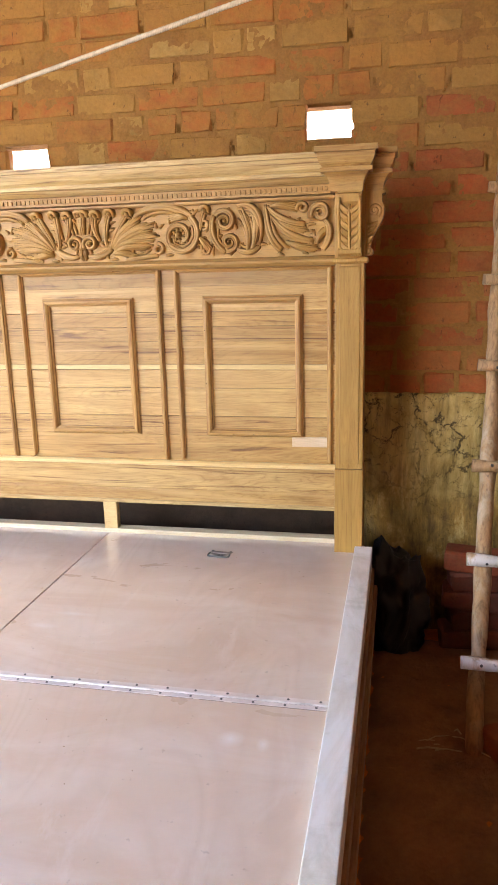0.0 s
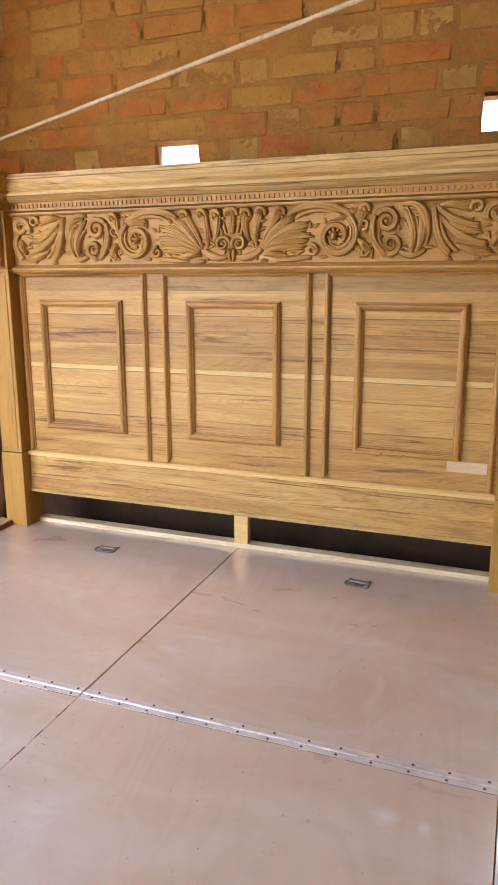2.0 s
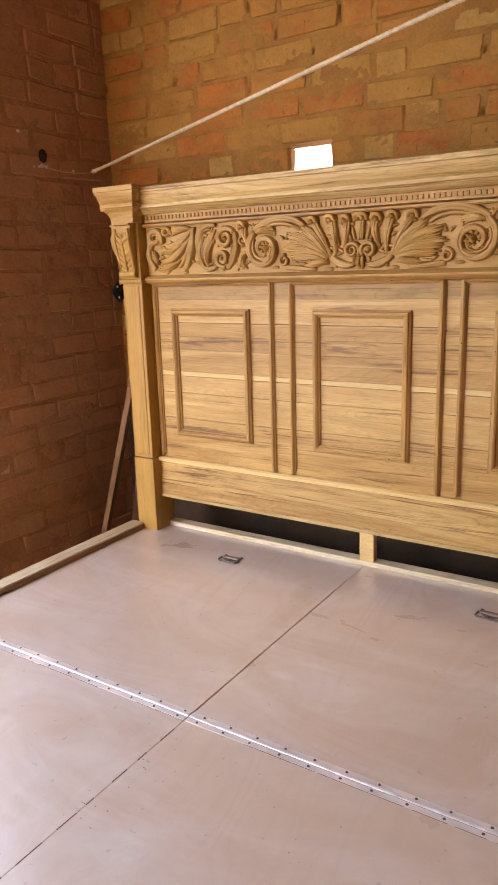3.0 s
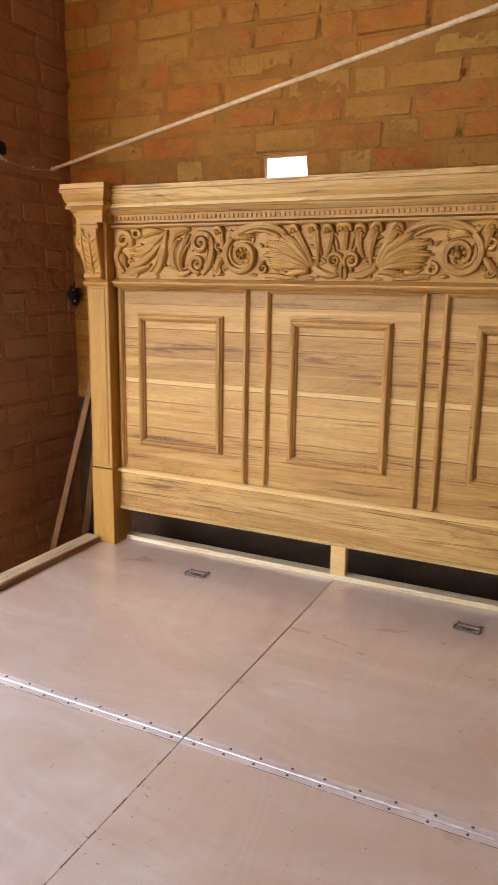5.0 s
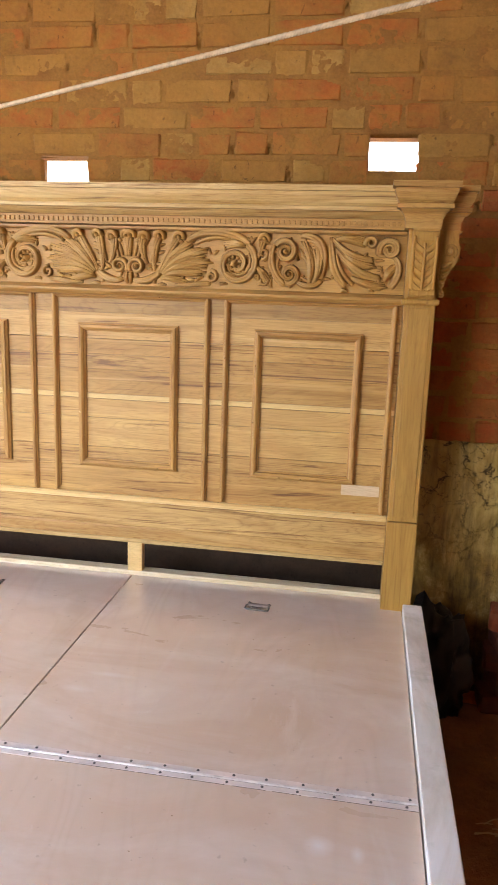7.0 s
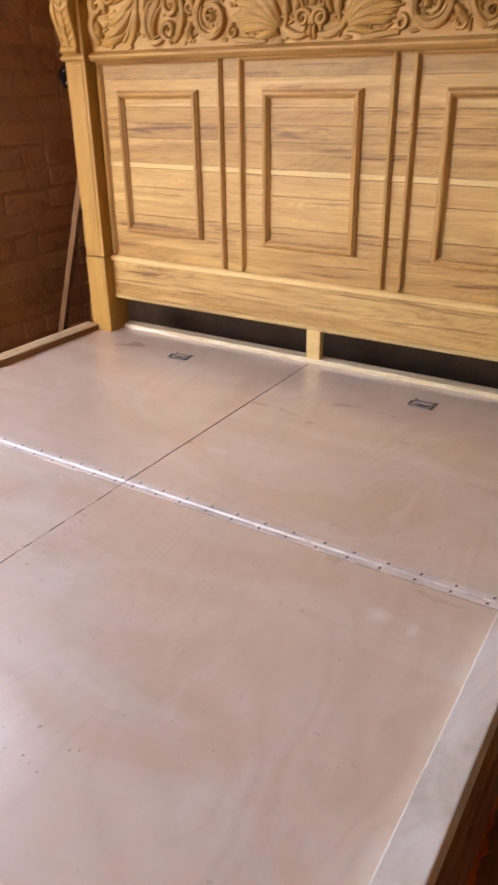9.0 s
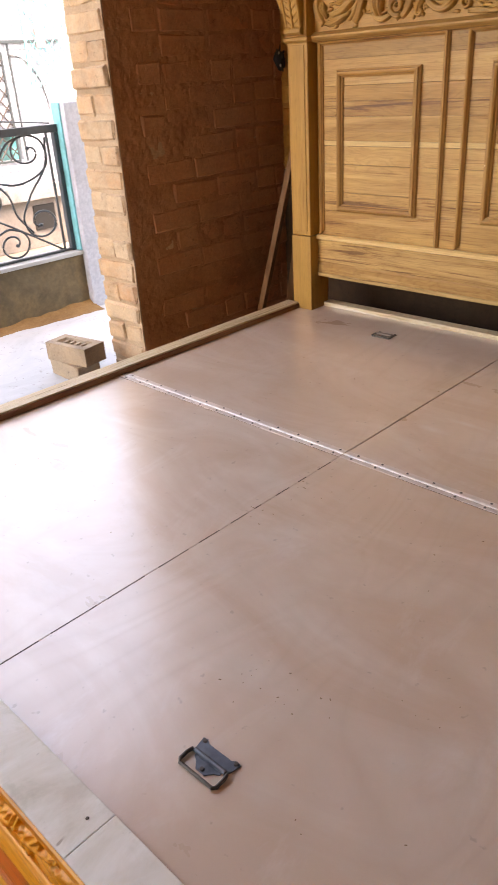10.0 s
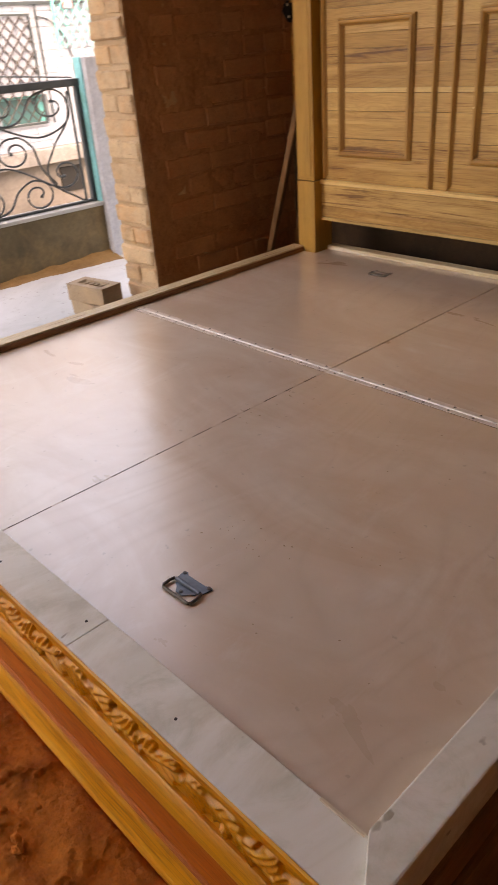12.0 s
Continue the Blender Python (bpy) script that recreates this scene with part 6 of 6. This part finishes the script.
def plaster_material():
    """Old lime plaster: pale crazed crust at the top, rubbed and streaked brown below."""
    m = Mat("cracked_cement_plaster", 0.93)
    sep = m.n("ShaderNodeSeparateXYZ")
    m.link(m.coord, sep.inputs[0])
    lift = m.n("ShaderNodeMath")
    lift.operation = "MULTIPLY_ADD"
    lift.inputs[1].default_value = 0.55
    m.link(m.noise(3.2, m.place((1, 1, 0.8)), 6, 0.65, 0.6), lift.inputs[0])
    m.link(sep.outputs["Z"], lift.inputs[2])
    crust = m.ramp(lift.outputs[0], [(0.78, gray(0.0)), (0.97, gray(1.0))])
    rub = m.noise(7.0, m.place((1.4, 1, 0.55)), 8, 0.75, 0.5)
    lower = m.ramp(rub, [(0.34, (0.085, 0.05, 0.012)), (0.47, (0.24, 0.145, 0.034)), (0.57, (0.38, 0.225, 0.05)), (0.66, (0.60, 0.425, 0.15))])
    upper = m.ramp(rub, [(0.32, (0.20, 0.13, 0.03)), (0.44, (0.46, 0.305, 0.082)), (0.62, (0.66, 0.485, 0.18))])
    c = m.mix(lower, upper, crust)
    nz = m.n("ShaderNodeTexNoise", Scale=9.0, Detail=6.0, Roughness=0.7)
    m.link(m.coord, nz.inputs["Vector"])
    add = m.n("ShaderNodeVectorMath")
    add.operation = "MULTIPLY_ADD"
    add.inputs[1].default_value = (0.16, 0.16, 0.16)
    m.link(nz.outputs["Color"], add.inputs[0])
    m.link(m.coord, add.inputs[2])
    crack = None
    for scale, width in ((9.0, 0.045), (19.0, 0.020)):
        cell = m.n("ShaderNodeTexVoronoi", Scale=scale)
        cell.feature = "DISTANCE_TO_EDGE"
        m.link(add.outputs[0], cell.inputs["Vector"])
        line = m.ramp(cell.outputs["Distance"], [(0.0, gray(0.12)), (width * 0.5, gray(0.35)), (width, gray(1.0))])
        gap = m.ramp(m.noise(6.0 + scale * 0.4, m.place((1, 1, 1)), 4, 0.6), [(0.44, gray(0.0)), (0.52, gray(1.0))])
        line = m.mix(gray(1.0), line, gap)
        crack = line if crack is None else m.mix(crack, line, 1.0, "MULTIPLY")
    c = m.mix(c, m.mix(gray(1.0), crack, crust), 1.0, "MULTIPLY")
    drip = m.ramp(m.noise(3.0, m.place((15, 15, 1.3)), 6, 0.65), [(0.38, gray(0.45)), (0.52, gray(1.0))])
    c = m.mix(c, drip, 0.6, "MULTIPLY")
    m.color(c)
    n = m.bump(crack, 0.7, 0.005)
    m.bump(m.noise(45, m.place((1, 1, 0.5)), 7, 0.75), 0.8, 0.005, n)
    return m.m


lone("wall_plaster", plaster_patch(), plaster_material(), "cracked stained cement plaster low on the brick wall", "plaster", "structure", smooth=True)

# ---- bricks of the walls, last of all ----
SIZES = {"s": 0.230, "h": 0.112}
NH = 0.0785
SHAPES = {(k, m.name): [worn_brick(SIZES[k], 0.05, NH, 10 * i + len(k), "brick", m, 0.006) for i in range(5)] for k in "sh" for m in (BRICK, BRICK_RED)}


rng = random.Random(4)
voids = []
rest = bmesh.new()
for row in range(-19, 9):
    base = JOINT + PITCH * row
    zc = base + 0.0035 + NH / 2
    spans = [WALL_W]
    for h in HOLES:
        if zc + NH / 2 > h[2] + 0.006 and zc - NH / 2 < h[3] - 0.014:
            spans += [h[0], h[1]]
    spans.append(WALL_E)
    for lo, hi in zip(spans[::2], spans[1::2]):
        x = lo - rng.uniform(0.0, 0.15) if lo == WALL_W else lo
        while x < hi - 0.03:
            kind = "s" if rng.random() < 0.68 else "h"
            x0, x1 = max(x, lo), min(x + SIZES[kind], hi)
            if hi - x1 < 0.05:
                x1 = hi
            x = x + SIZES[kind] + rng.uniform(0.005, 0.013)
            if rng.random() < 0.42 and not any(h[0] - 0.09 < x < h[1] + 0.03 and h[2] - 0.1 < zc < h[3] + 0.1 for h in HOLES):
                x += 0.006
                voids.append((x - 0.008, zc + rng.uniform(-0.02, 0.015), rng.uniform(0.008, 0.034), rng.uniform(0.0018, 0.0042), rng.uniform(-0.5, 0.5)))
            if x1 - x0 < 0.03 or (base < 0.92 and x0 > 0.86):
                continue
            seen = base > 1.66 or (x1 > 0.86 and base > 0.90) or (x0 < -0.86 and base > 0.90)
            y = WALL_N + 0.025 + rng.uniform(-0.0018, 0.0026)
            if seen:
                red = x0 > 0.70 and base < 1.75 + 0.2 * rng.random()
                b = new("brick", rng.choice(SHAPES[(kind, (BRICK_RED if red else BRICK).name)]))
                b.parent = wall_north
                b.matrix_local = pose((x0 + x1) / 2, y, zc + rng.uniform(-0.003, 0.003), rng.uniform(-1.0, 1.0), rng.uniform(-0.9, 0.9), rng.uniform(-0.6, 0.6)) @ Matrix.Diagonal(((x1 - x0) / SIZES[kind], 1, rng.uniform(0.95, 1.03), 1))
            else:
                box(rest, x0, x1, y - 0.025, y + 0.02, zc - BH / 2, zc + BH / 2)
tagged(part("brick_backing", rest, BRICK_SHADE, wall_north, "brick courses behind the bed, coloured for shade"), kind="stuff")

WEST = {k: [worn_brick(0.05, l, 0.0775, 200 + i, "brick", BRICK_LEFT, 0.006) for i in range(4)] for k, l in (("s", 0.228), ("h", 0.112))}
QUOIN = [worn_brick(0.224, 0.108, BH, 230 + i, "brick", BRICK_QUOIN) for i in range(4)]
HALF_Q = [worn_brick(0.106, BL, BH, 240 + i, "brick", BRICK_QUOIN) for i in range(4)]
for row in range(-20, 9):
    zc = JOINT + PITCH * row + 0.006 + BH / 2 + 0.02
    if row % 2:
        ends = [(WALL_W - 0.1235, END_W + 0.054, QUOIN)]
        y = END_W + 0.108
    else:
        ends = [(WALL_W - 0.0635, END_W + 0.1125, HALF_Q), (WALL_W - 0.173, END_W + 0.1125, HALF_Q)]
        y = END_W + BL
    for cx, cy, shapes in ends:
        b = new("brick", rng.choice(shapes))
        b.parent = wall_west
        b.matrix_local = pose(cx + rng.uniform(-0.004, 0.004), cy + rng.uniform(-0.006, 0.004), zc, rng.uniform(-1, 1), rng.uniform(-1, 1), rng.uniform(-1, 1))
    y += rng.uniform(0.012, 0.018)
    while y < WALL_N - 0.03:
        kind = "s" if rng.random() < 0.65 else "h"
        ln = 0.225 if kind == "s" else 0.108
        b = new("brick", rng.choice(WEST[kind]))
        b.parent = wall_west
        b.matrix_local = pose(WALL_W - 0.025 + rng.uniform(-0.0025, 0.002), y + ln / 2, zc + rng.uniform(-0.003, 0.003), rng.uniform(-0.9, 0.9), rng.uniform(-1, 1), rng.uniform(-0.8, 0.8))
        y += ln + rng.uniform(0.012, 0.019)


# mud mortar squeezed out of the joints and smeared over brick edges
def hollow_at(u, v, gaps):
    """True in a ragged open joint."""
    for gu, gv, gh, gw, lean in gaps:
        if abs(v - gv) < gh and abs(u - gu - lean * (v - gv) - 0.006 * noise.noise((gu * 50, v * 55, 3))) < gw * (1.1 - abs(v - gv) / gh) + 0.002 * noise.noise((u * 90, v * 90, 1)):
            return True
    return False


def smear(u0, u1, v0, v1, spot, step, depth, skip=(), base=0.0066, gaps=()):
    bm = bmesh.new()
    near = {}
    for g in gaps:
        for k in (-1, 0, 1):
            for q in (-1, 0, 1):
                near.setdefault((int(g[0] / 0.05) + k, int(g[1] / 0.05) + q), []).append(g)
    nu, nv = int((u1 - u0) / step), int((v1 - v0) / step)
    rows = []
    for j in range(nv + 1):
        row = []
        for i in range(nu + 1):
            u, v = u0 + (u1 - u0) * i / nu, v0 + (v1 - v0) * j / nv
            d = base + depth * (0.6 * noise.noise((u * 6, v * 6, 1)) + 0.8 * noise.noise((u * 19, v * 19, 5)) + 0.7 * noise.noise((u * 47, v * 47, 9)) + 0.35 * noise.noise((u * 105, v * 105, 4)))
            if gaps and hollow_at(u, v, near.get((int(u / 0.05), int(v / 0.05)), ())):
                d += 0.022
            row.append(bm.verts.new(spot(u, v, d)))
        rows.append(row)
    for j in range(nv):
        for i in range(nu):
            u, v = u0 + (u1 - u0) * (i + 0.5) / nu, v0 + (v1 - v0) * (j + 0.5) / nv
            if not any(h[0] - step < u < h[1] + step and h[2] - step < v < h[3] + step for h in skip):
                bm.faces.new((rows[j][i], rows[j][i + 1], rows[j + 1][i + 1], rows[j + 1][i]))
    loose = [v for v in bm.verts if not v.link_faces]
    bmesh.ops.delete(bm, geom=loose, context="VERTS")
    return bm


tagged(part("mortar_smears", smear(WALL_W, WALL_E, 0.93, 2.62, lambda u, v, d: (u, WALL_N + d, v), 0.006, 0.0038, HOLES, 0.0025, voids), MORTAR, wall_north, "lumpy mud mortar", True), kind="stuff")
# Darkened mortar skin that stands in for the shade below the headboard.
tagged(part("mortar_smears", smear(WALL_W, 0.89, 0.1, 0.929, lambda u, v, d: (u, WALL_N - 0.006 + d, v), 0.02, 0.006, (), 0.002), BRICK_SHADE, wall_north, "mortar behind the bed, coloured for shade", True), kind="stuff")
tagged(part("mortar_smears", smear(END_W + 0.012, WALL_N, 0.2, 2.62, lambda u, v, d: (WALL_W - d, u, v), 0.007, 0.0042, (), 0.0032), MORTAR_DARK, wall_west, "lumpy mud mortar", True), kind="stuff")
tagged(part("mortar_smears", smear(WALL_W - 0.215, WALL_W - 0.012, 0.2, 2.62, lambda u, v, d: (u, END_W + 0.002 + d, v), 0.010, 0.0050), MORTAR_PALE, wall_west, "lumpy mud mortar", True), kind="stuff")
